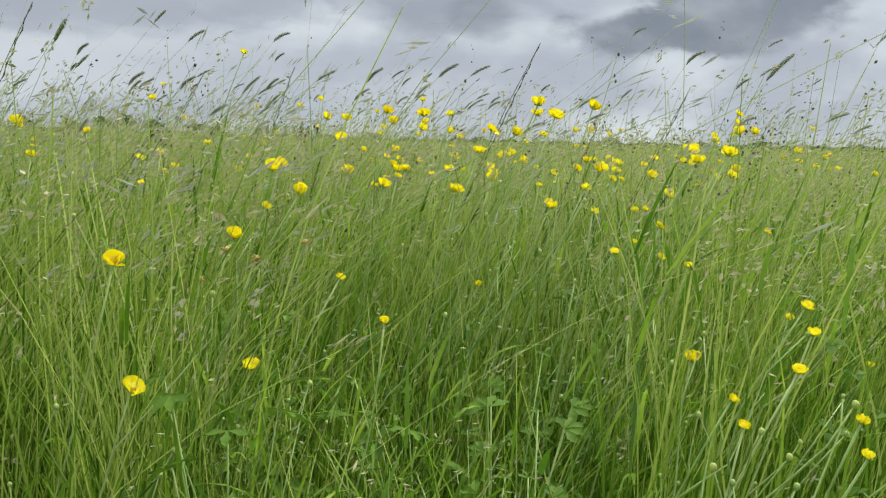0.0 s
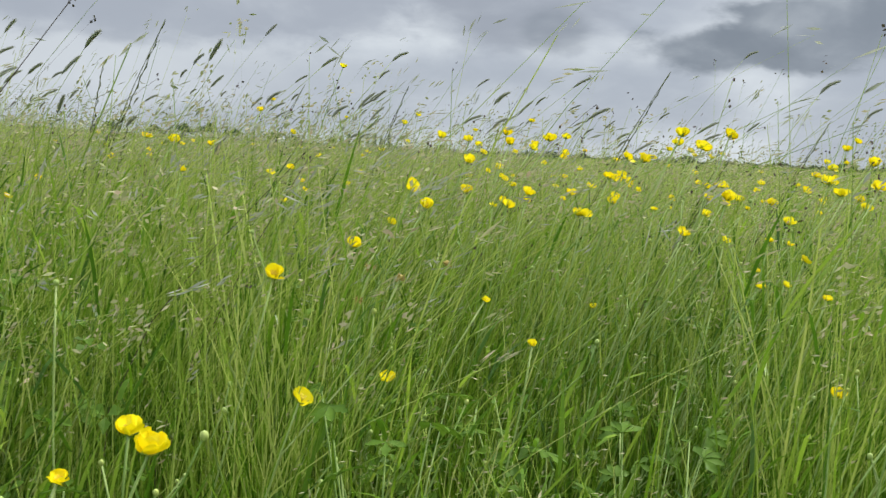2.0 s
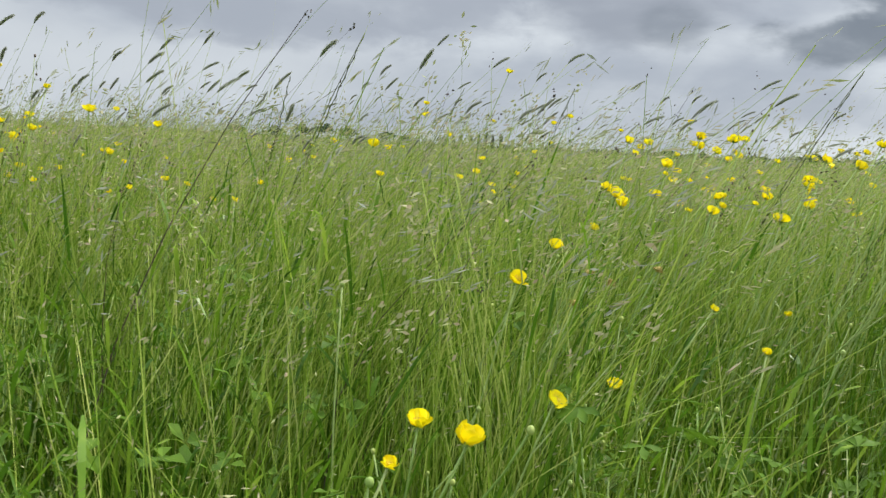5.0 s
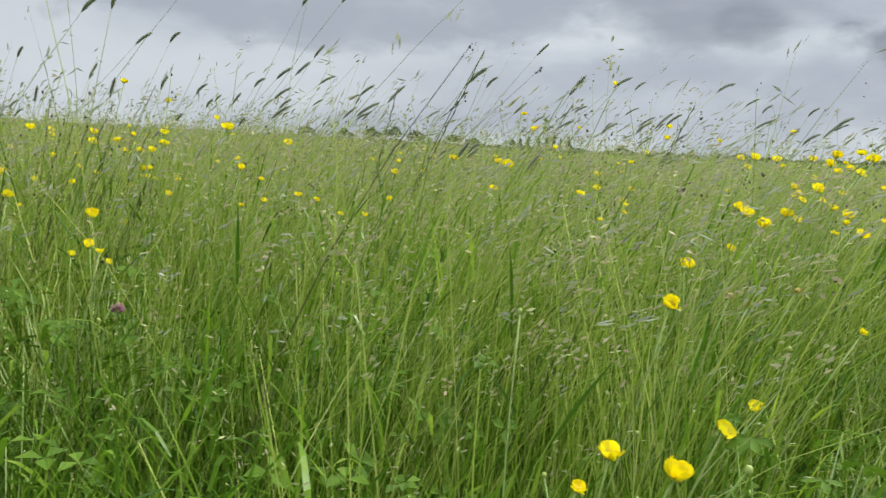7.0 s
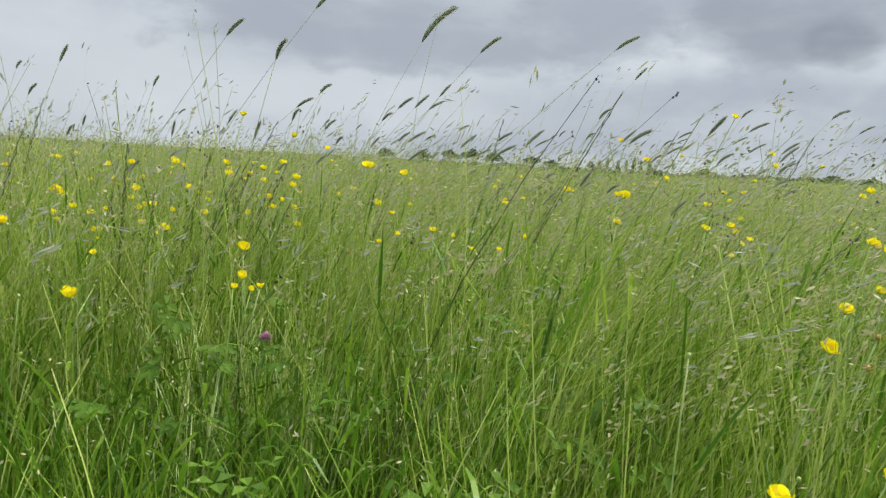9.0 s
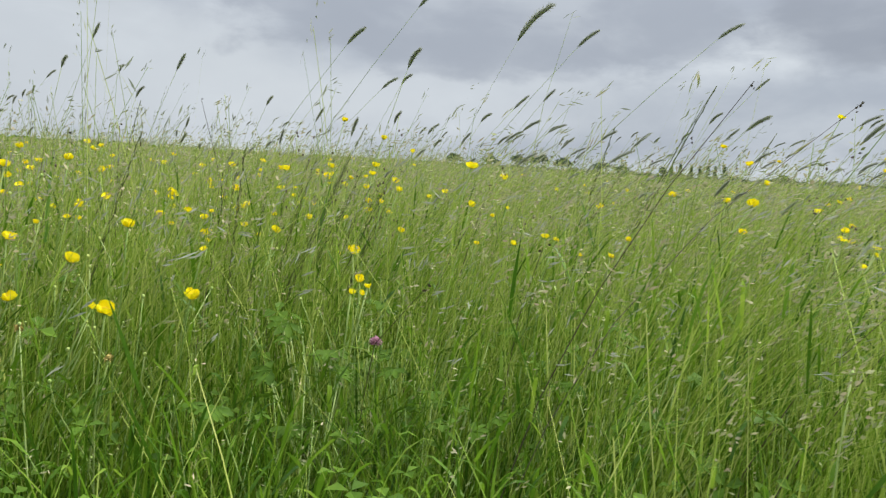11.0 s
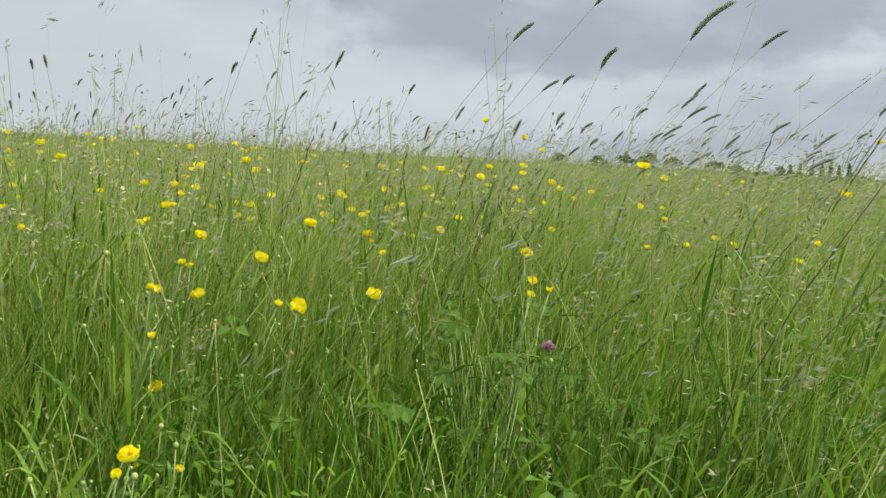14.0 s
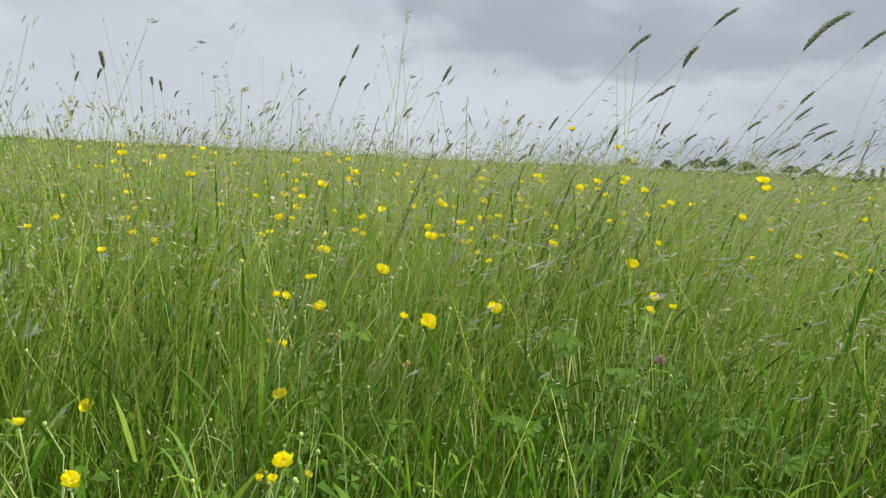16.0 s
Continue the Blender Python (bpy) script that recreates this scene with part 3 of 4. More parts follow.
def buttercup(x, y, z, width, seed):
    """A meadow buttercup whose open flower of that width stands at x, y, z."""
    r = random.Random(seed)
    near = path_distance(x, y)
    ground = lie(x, y)
    h = z - ground
    lean = h * r.uniform(0.14, 0.34)
    side = h * r.uniform(-0.12, 0.12)
    dx, dy = WX * lean - WY * side, WY * lean + WX * side
    bx, by = x - dx, y - dy
    root = pose(bx, by, lie(bx, by))
    h = z - lie(bx, by) - 0.004
    plant = empty("buttercup", root)
    line = stem_line(dx, dy, h, 9, 0.008, seed)
    rad = [0.0012 - 0.0003 * i / 9 for i in range(10)]
    part("stem", mesh_of("stem", *tube(line, rad, 5), [STALK], smooth=True), plant)
    tilt = r.uniform(4, 34)
    turn = math.degrees(WIND) + r.uniform(-50, 50)
    k = width / 0.023
    face = pose(*line[-1]) @ pose(0, 0, 0, 0, 0, turn) @ pose(0, 0, 0, 0, tilt, 0) @ Matrix.Scale(k, 4)
    flower = part("flower", STAMENS, plant, "open glossy yellow flower", face)
    first = r.uniform(0, 72)
    which = r.choice((0, 0, 1, 1, 2, 3, 4))
    for i in range(5 if r.random() < 0.9 else 4):
        part("petal", PETALS[which], flower, "", pose(0, 0, 0.0002 * (i % 2), r.uniform(-12, 12), r.uniform(-14, 16), first + 72 * i + r.uniform(-9, 9)) @ Matrix.Diagonal((1, r.uniform(0.85, 1.1), r.uniform(0.82, 1.15), 1)))
    part("calyx", SEPALS, flower, "small green sepals")
    if near < 1.35:
        for b in range(r.choice((3, 4, 4, 5)) if near < 1.0 else 1):
            j = r.randrange(4, 8)
            a = r.uniform(0, 6.28)
            ln = r.uniform(0.05, 0.16)
            sx, sy = WX * 0.25 + 0.45 * math.cos(a), WY * 0.25 + 0.45 * math.sin(a)
            p = Vector(line[j])
            crook = Vector((r.uniform(-1, 1), r.uniform(-1, 1), 0)) * 0.10 * ln
            pts = [p + Vector((sx * ln * (q / 4) ** 0.8, sy * ln * (q / 4) ** 0.8, ln * q / 4)) + crook * math.sin(1.57 * q) for q in range(5)]
            twig = part("branch", mesh_of("branch", *tube([tuple(c) for c in pts], [0.0009, 0.00085, 0.0008, 0.0007, 0.0006], 4), [STALK], smooth=True), plant)
            part("bud", BUDS, twig, "closed green bud", Matrix.Translation(pts[-1]) @ Matrix.Scale(r.uniform(0.7, 1.25), 4))
        for b in range(2):
            j = r.randrange(1, 5)
            part("leaf", LEAVES[1 if b else 0], plant, "deeply lobed green leaf", pose(*line[j]) @ pose(0, 0, 0, 0, r.uniform(-35, 5), r.uniform(0, 360)) @ Matrix.Scale(r.uniform(0.7, 1.3), 4))
    tagged(plant, r.choice(("yellow buttercup on a thin green stem among grass", "open yellow meadow buttercup bent by the wind")) if near < 1.4 else "yellow buttercup standing in tall seeding grass", "flower", "meadow buttercups")
    sway_later(plant, root, 0.7 + 1.0 * min(1, near / 2), r.uniform(0.9, 1.2), r.uniform(0, 0.6), LEANS.get(seed - 501))
    return plant


MEADOW_FLOWERS_a = [
    (-0.267, 0.373, 0.435, 26), (0.261, 0.463, 0.407, 12), (-0.319, 0.455, 0.411, 23), (0.287, 0.506, 0.412, 12),
    (0.222, 0.544, 0.393, 12), (-1.008, 0.131, 0.391, 12), (-0.235, 0.577, 0.4, 23), (-1.012, 0.143, 0.399, 23),
    (0.266, 0.575, 0.429, 14), (0.23, 0.598, 0.396, 12), (-1.137, -0.013, 0.436, 12), (-0.053, 0.679, 0.434, 12),
    (-1.157, 0.035, 0.368, 23), (0.306, 0.634, 0.443, 15), (-0.283, 0.656, 0.487, 23), (-1.116, 0.192, 0.342, 12),
    (-0.098, 0.749, 0.46, 12), (0.331, 0.688, 0.453, 14), (-0.19, 0.753, 0.367, 23), (-1.065, 0.365, 0.479, 23),
    (0.258, 0.771, 0.379, 23), (0.333, 0.75, 0.431, 12), (-1.174, 0.265, 0.449, 12), (0.247, 0.791, 0.474, 12),
]
MEADOW_FLOWERS_b = [
    (-1.177, 0.301, 0.297, 12), (0.186, 0.827, 0.48, 12), (-1.118, 0.385, 0.476, 13), (-0.193, 0.837, 0.552, 23),
    (0.227, 0.832, 0.478, 12), (-1.058, 0.471, 0.481, 23), (-1.214, 0.297, 0.49, 12), (-1.221, 0.293, 0.491, 12),
    (-0.898, 0.601, 0.494, 12), (-0.263, 0.86, 0.495, 23), (-0.93, 0.597, 0.488, 12), (-1.17, 0.401, 0.517, 23),
    (-1.265, 0.305, 0.272, 12), (-0.934, 0.625, 0.497, 17), (0.252, 0.896, 0.502, 15), (-1.258, 0.364, 0.504, 12),
    (-1.265, 0.377, 0.502, 12), (0.476, 0.843, 0.358, 12), (-1.297, 0.353, 0.35, 23), (-0.223, 0.955, 0.511, 16),
    (-0.966, 0.683, 0.469, 12), (0.191, 0.975, 0.51, 16), (0.242, 0.97, 0.514, 12), (-1.29, 0.406, 0.457, 23),
]
MEADOW_FLOWERS_c = [
    (0.26, 0.972, 0.513, 12), (-1.142, 0.576, 0.518, 12), (-1.451, 0.179, 0.332, 23), (-1.017, 0.72, 0.518, 23),
    (0.017, 1.052, 0.528, 21), (-1.329, 0.442, 0.525, 12), (-0.698, 0.88, 0.529, 12), (0.414, 0.996, 0.488, 12),
    (-0.097, 1.08, 0.533, 13), (-0.841, 0.854, 0.54, 12), (-1.127, 0.692, 0.539, 17), (-1.505, 0.223, 0.52, 12),
    (-0.396, 1.023, 0.532, 12), (-1.48, 0.282, 0.532, 14), (-1.405, 0.41, 0.545, 12), (-1.505, 0.261, 0.543, 14),
    (-0.54, 0.998, 0.606, 22), (-0.689, 0.945, 0.547, 12), (-1.432, 0.412, 0.54, 12), (0.338, 1.068, 0.544, 12),
    (0.052, 1.121, 0.388, 16), (-0.813, 0.904, 0.547, 15), (-0.062, 1.125, 0.541, 17), (-1.578, 0.163, 0.544, 12),
]
MEADOW_FLOWERS_d = [
    (-0.381, 1.077, 0.545, 12), (-0.011, 1.141, 0.546, 12), (0.228, 1.118, 0.549, 14), (-1.369, 0.537, 0.546, 12),
    (-0.38, 1.095, 0.553, 14), (-0.775, 0.966, 0.518, 12), (-0.074, 1.176, 0.559, 14), (0.202, 1.16, 0.556, 18),
    (-1.453, 0.485, 0.559, 12), (-0.817, 0.968, 0.538, 12), (-1.478, 0.469, 0.367, 12), (-0.926, 0.934, 0.523, 12),
    (0.147, 1.185, 0.532, 12), (0.565, 1.053, 0.567, 12), (-1.316, 0.671, 0.583, 22), (-1.302, 0.688, 0.56, 15),
    (-0.566, 1.076, 0.564, 17), (-0.44, 1.128, 0.562, 18), (-0.911, 0.955, 0.566, 12), (-1.285, 0.718, 0.51, 12),
    (-0.089, 1.209, 0.57, 12), (0.296, 1.174, 0.448, 12), (0.269, 1.187, 0.543, 12), (-1.48, 0.515, 0.573, 14),
]
MEADOW_FLOWERS_e = [
    (0.305, 1.188, 0.55, 12), (-1.426, 0.599, 0.537, 12), (-1.555, 0.43, 0.575, 12), (-1.344, 0.695, 0.536, 12),
    (-0.422, 1.168, 0.57, 15), (-1.082, 0.904, 0.578, 12), (-0.122, 1.238, 0.578, 13), (0.101, 1.238, 0.577, 12),
    (0.223, 1.222, 0.569, 17), (-1.487, 0.572, 0.528, 12), (0.424, 1.191, 0.572, 12), (-0.969, 0.996, 0.578, 19),
    (-1.666, 0.329, 0.545, 12), (-1.545, 0.583, 0.583, 15), (0.57, 1.19, 0.567, 12), (-1.742, 0.262, 0.547, 12),
    (-1.651, 0.554, 0.583, 13), (0.518, 1.301, 0.618, 22), (-1.371, 0.933, 0.499, 12), (-1.44, 0.878, 0.542, 12),
    (-0.998, 1.192, 0.568, 12), (0.209, 1.449, 0.522, 12), (-0.719, 1.323, 0.607, 22), (0.137, 1.487, 0.557, 12),
]
MEADOW_FLOWERS_f = [
    (0.011, 1.499, 0.645, 22), (0.057, 1.508, 0.582, 18), (-0.642, 1.396, 0.6, 22), (-1.902, 0.473, 0.546, 12),
    (-1.979, 0.397, 0.486, 12), (-0.487, 1.613, 0.583, 21), (-1.232, 1.382, 0.583, 18), (-0.937, 1.576, 0.564, 23),
    (-1.482, 1.325, 0.428, 23), (-0.648, 1.733, 0.677, 22), (-0.47, 1.818, 0.789, 22), (-1.446, 1.44, 0.702, 22),
    (0.66, 1.766, 0.667, 22), (-2.224, 0.592, 0.606, 22), (-2.14, 0.82, 0.587, 22), (-1.566, 1.427, 0.746, 22),
    (-1.808, 1.272, 0.582, 13), (-0.627, 1.889, 0.635, 22), (-0.071, 1.992, 0.61, 22), (-2.138, 0.981, 0.603, 22),
    (-0.045, 2.077, 0.698, 22), (-0.371, 2.046, 0.676, 22), (-2.023, 1.272, 0.62, 22), (-0.454, 2.172, 0.604, 22),
]
MEADOW_FLOWERS_g = [
    (-0.369, 2.295, 0.712, 22), (0.376, 2.295, 0.59, 22), (-0.785, 2.2, 0.735, 22), (0.433, 2.3, 0.629, 22),
    (-1.982, 1.625, 0.631, 22), (-2.554, 1.018, 0.603, 22), (-2.61, 1.013, 0.582, 17), (0.134, 2.53, 0.629, 22),
    (-1.73, 2.049, 0.685, 22), (-0.946, 2.53, 0.599, 22), (-0.223, 2.726, 0.688, 22), (-2.412, 1.751, 0.582, 19),
    (-2.102, 2.022, 0.598, 22), (-0.45, 2.719, 0.635, 22), (0.619, 2.72, 0.642, 22), (0.767, 2.712, 0.583, 22),
    (-3.051, 1.133, 0.592, 22), (-3.214, 0.991, 0.601, 22), (-0.705, 2.886, 0.715, 22), (1.273, 2.723, 0.665, 22),
    (-3.278, 1.565, 0.727, 22), (-0.318, 0.368, 0.418, 14),
]

# degrees of lean at seconds, for the plants that stand clearest
LEANS = {
    14: [(0.0, 0.2), (0.5, -0.2), (1.0, 0.4), (1.5, -0.3), (2.0, -0.3), (2.5, -0.2), (3.0, 0.6), (3.5, -0.0), (4.0, 0.9), (6.5, -0.4), (7.0, -0.2), (7.5, 0.2), (8.0, 0.1), (8.5, 0.1), (9.0, -0.2)],
    33: [(0.0, 3.8), (1.5, 3.5), (2.0, 1.0), (2.5, -1.1), (3.0, -1.0), (3.5, -1.4), (4.0, -1.3), (6.5, 1.6), (7.0, -1.4), (7.5, 0.2), (8.0, 0.9), (8.5, -0.4), (9.0, 0.4)],
    27: [(0.0, 4.3), (1.5, 3.5), (2.0, 2.6), (2.5, -1.4), (3.0, -0.1), (3.5, -0.7), (4.0, -0.5), (6.5, 1.4), (7.0, -0.4), (7.5, 1.4), (8.0, 0.5), (8.5, -0.6)],
    6: [(0.0, -0.5), (0.5, -0.6), (1.0, 0.2), (1.5, 0.0), (2.0, -0.3), (2.5, 0.5), (3.0, 0.6), (3.5, 0.6), (4.0, 0.6), (6.5, -0.1), (7.0, 0.4), (7.5, -0.2), (8.0, -0.6), (8.5, 0.1)],
    18: [(1.5, 0.3), (2.0, -0.6), (2.5, -0.2), (3.0, 0.3), (3.5, -0.5), (4.0, 1.2), (6.5, 0.3), (7.0, -0.6), (7.5, -0.1), (8.0, 0.2), (8.5, 0.0)],
    20: [(0.0, -0.4), (0.5, 0.7), (1.0, -1.3), (1.5, 0.5), (2.0, 0.4), (2.5, -0.5)],
    0: [(1.5, -0.2), (2.0, 0.3), (2.5, -0.1), (3.0, -0.1), (3.5, 1.2), (4.0, -0.5)],
    2: [(6.5, -0.3), (7.0, 0.8), (7.5, -0.1), (8.0, -0.0), (8.5, -0.0)],
    68: [(1.5, -0.8), (2.0, 0.1), (2.5, 0.8), (3.0, 0.5), (3.5, -0.3), (4.0, -0.3)],
    47: [(11.5, -0.4), (12.0, 0.3), (12.5, 0.3), (13.0, 0.2), (13.5, 0.2), (14.0, -0.2), (14.5, 0.1), (15.0, -0.3), (15.5, 0.0), (16.0, 0.3)],
    29: [(11.5, 0.4), (12.0, 0.1), (12.5, -0.7), (13.0, 1.3), (13.5, -0.1), (14.0, -0.1), (14.5, -0.3), (15.0, -0.1), (15.5, 0.5), (16.0, 0.2)],
    35: [(11.5, 0.1), (12.0, -0.3), (12.5, -0.0), (13.0, 0.5), (13.5, 0.1), (14.0, 0.1), (14.5, 0.2), (15.0, -0.3), (15.5, 0.8), (16.0, -0.2)],
    19: [(11.5, 0.3), (12.0, 0.1), (12.5, -0.2), (13.0, 0.6), (13.5, -0.0), (14.0, -0.3), (14.5, -0.1), (15.0, -0.2), (15.5, 0.8)],
    42: [(12.0, 0.1), (12.5, 0.2), (13.0, -0.4), (13.5, 0.2), (14.0, 0.1), (14.5, 0.1), (15.0, 0.2), (15.5, -0.2), (16.0, 0.2)],
    127: [(11.5, -0.7), (12.0, 0.3), (12.5, 1.1), (13.0, -0.0), (13.5, -0.2), (14.0, -0.0), (14.5, 0.3), (15.0, 0.5), (15.5, -0.3), (16.0, -0.0)],
    7: [(12.5, 0.1), (13.0, -0.2), (13.5, -0.1), (14.0, 0.2), (14.5, 0.2), (15.0, 0.3), (15.5, -0.0), (16.0, -0.0)],
}
BIG_LEAN = [(7.5, 0.2), (8.0, 1.1), (8.5, 1.9), (9.0, -0.5), (11.5, -1.9), (12.0, -3.2), (12.5, -0.5), (13.0, 0.6), (13.5, 2.1), (14.0, 0.1), (14.5, -0.3), (15.0, -1.2), (15.5, 0.7), (16.0, 0.7)]

number = 0
for x, y, z, mm in MEADOW_FLOWERS_a + MEADOW_FLOWERS_b + MEADOW_FLOWERS_c + MEADOW_FLOWERS_d + MEADOW_FLOWERS_e + MEADOW_FLOWERS_f + MEADOW_FLOWERS_g:
    number += 1
    buttercup(x, y, z, mm / 1000, 500 + number)
# more of them scattered deeper in the field, just over the grass
for a0, a1, count, deep, low, high, wide in ((-31, -1, 92, 1.4, 0.52, 0.64, 0.026), (0, 40, 22, 2.6, 0.53, 0.64, 0.023), (36, 74, 116, 1.9, 0.50, 0.63, 0.0215)):
    for n in range(count):
        a, d = radians(rng.uniform(a0, a1)), 1.05 + deep * rng.random()
        x, y = -0.26 - d * math.sin(a), -0.12 + d * math.cos(a)
        number += 1
        buttercup(x, y, lie(x, y) + rng.uniform(low, high), wide * rng.uniform(0.75, 1.0), 900 + number)


# ---- foxtails and other tall seed stalks ----
def foxtail(h, lean, head, thick, seed, ragged=1.0):
    """A foxtail grass at the origin: bowed stem, one narrow blade, dense cylindrical seed head bent over by the wind."""
    r = random.Random(seed)
    plant = empty("foxtail_grass", pose(0, 0, 0))
    n = 10
    line = [(WX * lean * h * (i / n) ** 1.7, WY * lean * h * (i / n) ** 1.7, h * i / n * (1 - 0.12 * lean * i / n)) for i in range(n + 1)]
    part("stem", mesh_of("stem", *tube(line, [0.0009 - 0.0006 * i / n for i in range(n + 1)], 4), [CULM], smooth=True), plant)
    way = (Vector(line[-1]) - Vector(line[-2])).normalized()
    down = Vector((WX, WY, -0.15)).normalized()
    vs, fs, p, m = [], [], Vector(line[-1]), 16
    spine = [p.copy()]
    bend = r.uniform(0.2, 0.8)
    for i in range(m):
        p = p + (way * (1 - bend * i / m) + down * bend * i / m).normalized() * head / m
        spine.append(p.copy())
    rad = [thick / 2 * (0.25 + 0.75 * min(1, 5 * (i + 0.2) / m)) * (1 if i < 0.75 * m else 1 - 0.8 * ((i - 0.75 * m) / (0.25 * m)) ** 1.5) for i in range(m + 1)]
    body = tube([tuple(q) for q in spine], [q * 0.72 for q in rad], 6)
    bits = [body]
    for i in range(m * 13):                     # spikelets and their fine bristles
        s = r.uniform(0, m - 0.01)
        k = int(s)
        c = spine[k].lerp(spine[k + 1], s - k)
        ax = (spine[k + 1] - spine[k]).normalized()
        out = ax.cross(Vector((r.uniform(-1, 1), r.uniform(-1, 1), r.uniform(-1, 1)))).normalized()
        q = ax.cross(out)
        b = c + out * rad[k] * 0.55
        e = b + out * rad[k] * r.uniform(0.45, 1.0) * ragged + ax * thick * r.uniform(0.25, 0.7)
        bits.append(([tuple(b - q * thick * 0.09), tuple(b + q * thick * 0.09), tuple(e)], [(0, 1, 2)]))
    part("seed_head", mesh_of("seed_head", *join(*bits), [HEAD]), plant, "dense grey-green cylindrical seed head")
    j = r.randrange(3, 6)
    c = Vector(line[j])
    ln = r.uniform(0.12, 0.2)
    vs, fs = [], []
    for i in range(5):
        s = i / 4
        w = 0.0022 * (1 - s ** 2)
        q = c + Vector((WX * ln * s * 0.8, WY * ln * s * 0.8, ln * s * (0.75 - 0.5 * s)))
        vs += [tuple(q - Vector((-WY, WX, 0)) * w), tuple(q + Vector((-WY, WX, 0)) * w)]
    part("blade", mesh_of("blade", vs, [(2 * i, 2 * i + 1, 2 * i + 3, 2 * i + 2) for i in range(4)], [LEAF]), plant)
    return tagged(plant, "tall foxtail grass with a grey-green head bowed by wind", "grass", "foxtail grasses")


FOX_H = 0.78
FOX = [foxtail(FOX_H, l, hd, th, 90 + i) for i, (l, hd, th) in enumerate(((0.42, 0.046, 0.0066), (0.52, 0.034, 0.0056), (0.60, 0.042, 0.0060), (0.46, 0.030, 0.0056), (0.68, 0.037, 0.0054), (0.36, 0.033, 0.0060)))]
FOX_TIP = [Vector(o.children[1].data.vertices[45].co) for o in FOX]
spare = list(range(len(FOX)))


def set_foxtail(i, m, reach=2.6):
    """Places kind i; each kind's first plant is used before it is copied."""
    if i in spare:
        spare.remove(i)
        ob = FOX[i]
        ob.matrix_world = m
    else:
        ob = copy_thing(FOX[i], m)
    sway_later(ob, m, reach, rng.uniform(0.9, 1.25), rng.uniform(0, 0.7))
    return ob


FOXTAILS_a = [
    (-0.998, 0.677, 0.798), (-1.044, 0.889, 0.798), (-1.147, 1.073, 0.788), (-1.008, 1.355, 0.798),
    (-0.678, 1.178, 0.798), (1.331, 3.091, 0.723), (1.329, 3.002, 0.798), (0.45, 1.855, 0.799),
    (0.89, 2.264, 0.794), (-0.159, 2.333, 0.795), (-0.429, 1.974, 0.797), (-0.685, 1.785, 0.8),
    (-0.896, 1.168, 0.798), (-1.392, 0.743, 0.724), (-1.522, 1.287, 0.744), (-1.732, 0.835, 0.797),
    (-2.061, 1.177, 0.797),
]

for x, y, z in FOXTAILS_a:
    i = rng.randrange(len(FOX))
    k = (z - lie(x, y)) / FOX_TIP[i].z
    set_foxtail(i, pose(x - FOX_TIP[i].x * k, y - FOX_TIP[i].y * k, lie(x, y), 0, 0, 0) @ Matrix.Scale(min(1.25, max(0.7, k)), 4))
for n in range(250):
    d = 1.25 + 3.2 * rng.random() ** 1.3
    a = rng.uniform(-4, 74) if rng.random() < 0.85 else rng.uniform(-31, 0)
    d += 0.5 if a > 48 else 0.0
    x, y = -0.26 - d * math.sin(radians(a)), -0.12 + d * math.cos(radians(a))
    set_foxtail(rng.randrange(len(FOX)), pose(x, y, lie(x, y), 0, 0, rng.uniform(-25, 25)) @ Matrix.Scale(rng.uniform(0.76, 0.96), 4))

for n in range(16):                     # a tall tuft that stands over the rest
    x, y = rng.gauss(-1.42, 0.09), rng.gauss(1.15, 0.09)
    set_foxtail(rng.randrange(len(FOX)), pose(x, y, lie(x, y), 0, 0, rng.uniform(-20, 20)) @ Matrix.Scale(rng.uniform(0.78, 0.94), 4))

big_head = foxtail(0.90, 0.42, 0.098, 0.0115, 140, 1.8)
tagged(big_head, "very tall stout foxtail grass with a ragged grey head", "grass")
tip = Vector(big_head.children[1].data.vertices[6].co)
BIG = pose(-0.97 - tip.x, 1.195 - tip.y, 0.872 - tip.z)
big_head.matrix_world = BIG
sway_later(big_head, BIG, 2.0, 1.0, 0.0, BIG_LEAN)


def seed_stalk(h, lean, seed, knots):
    """A thin dark stalk with small brown seed knots on side twigs near its top."""
    r = random.Random(seed)
    plant = empty("seed_stalk", pose(0, 0, 0))
    n = 8
    line = [(WX * lean * h * (i / n) ** 1.8, WY * lean * h * (i / n) ** 1.8, h * i / n) for i in range(n + 1)]
    part("stem", mesh_of("stem", *tube(line, [0.0011 - 0.0006 * i / n for i in range(n + 1)], 4), [CULM], smooth=True), plant)
    bits, twigs = [], []
    for i in range(knots):
        s = n * (1 - 0.28 * (i / max(1, knots)) * r.uniform(0.6, 1.2))
        j = min(n - 1, int(s))
        p = Vector(line[j]).lerp(Vector(line[j + 1]), s - j)
        e = p + Vector((r.uniform(-1, 1) + WX * 0.5, r.uniform(-1, 1) + WY * 0.5, r.uniform(0.1, 1.2))) * 0.02 * (0.15 if i == 0 else 1)
        twigs.append(tube([tuple(p), tuple(e)], [0.0004, 0.0003], 3))
        bits.append(ball(tuple(e), r.uniform(0.0013, 0.0026), 1.5, 3, 5))
    tagged(part("twig_spray", mesh_of("twig_spray", *join(*twigs), [CULM]), plant), kind="stuff")
    part("seed_cluster", mesh_of("seed_cluster", *join(*bits), [DARK], smooth=True), plant, "small dark brown seed knots")
    plant.children[2]["kind"] = "stuff"
    return tagged(plant, "thin stalk with small dark brown seed knots", "wild plant", "seed stalks")


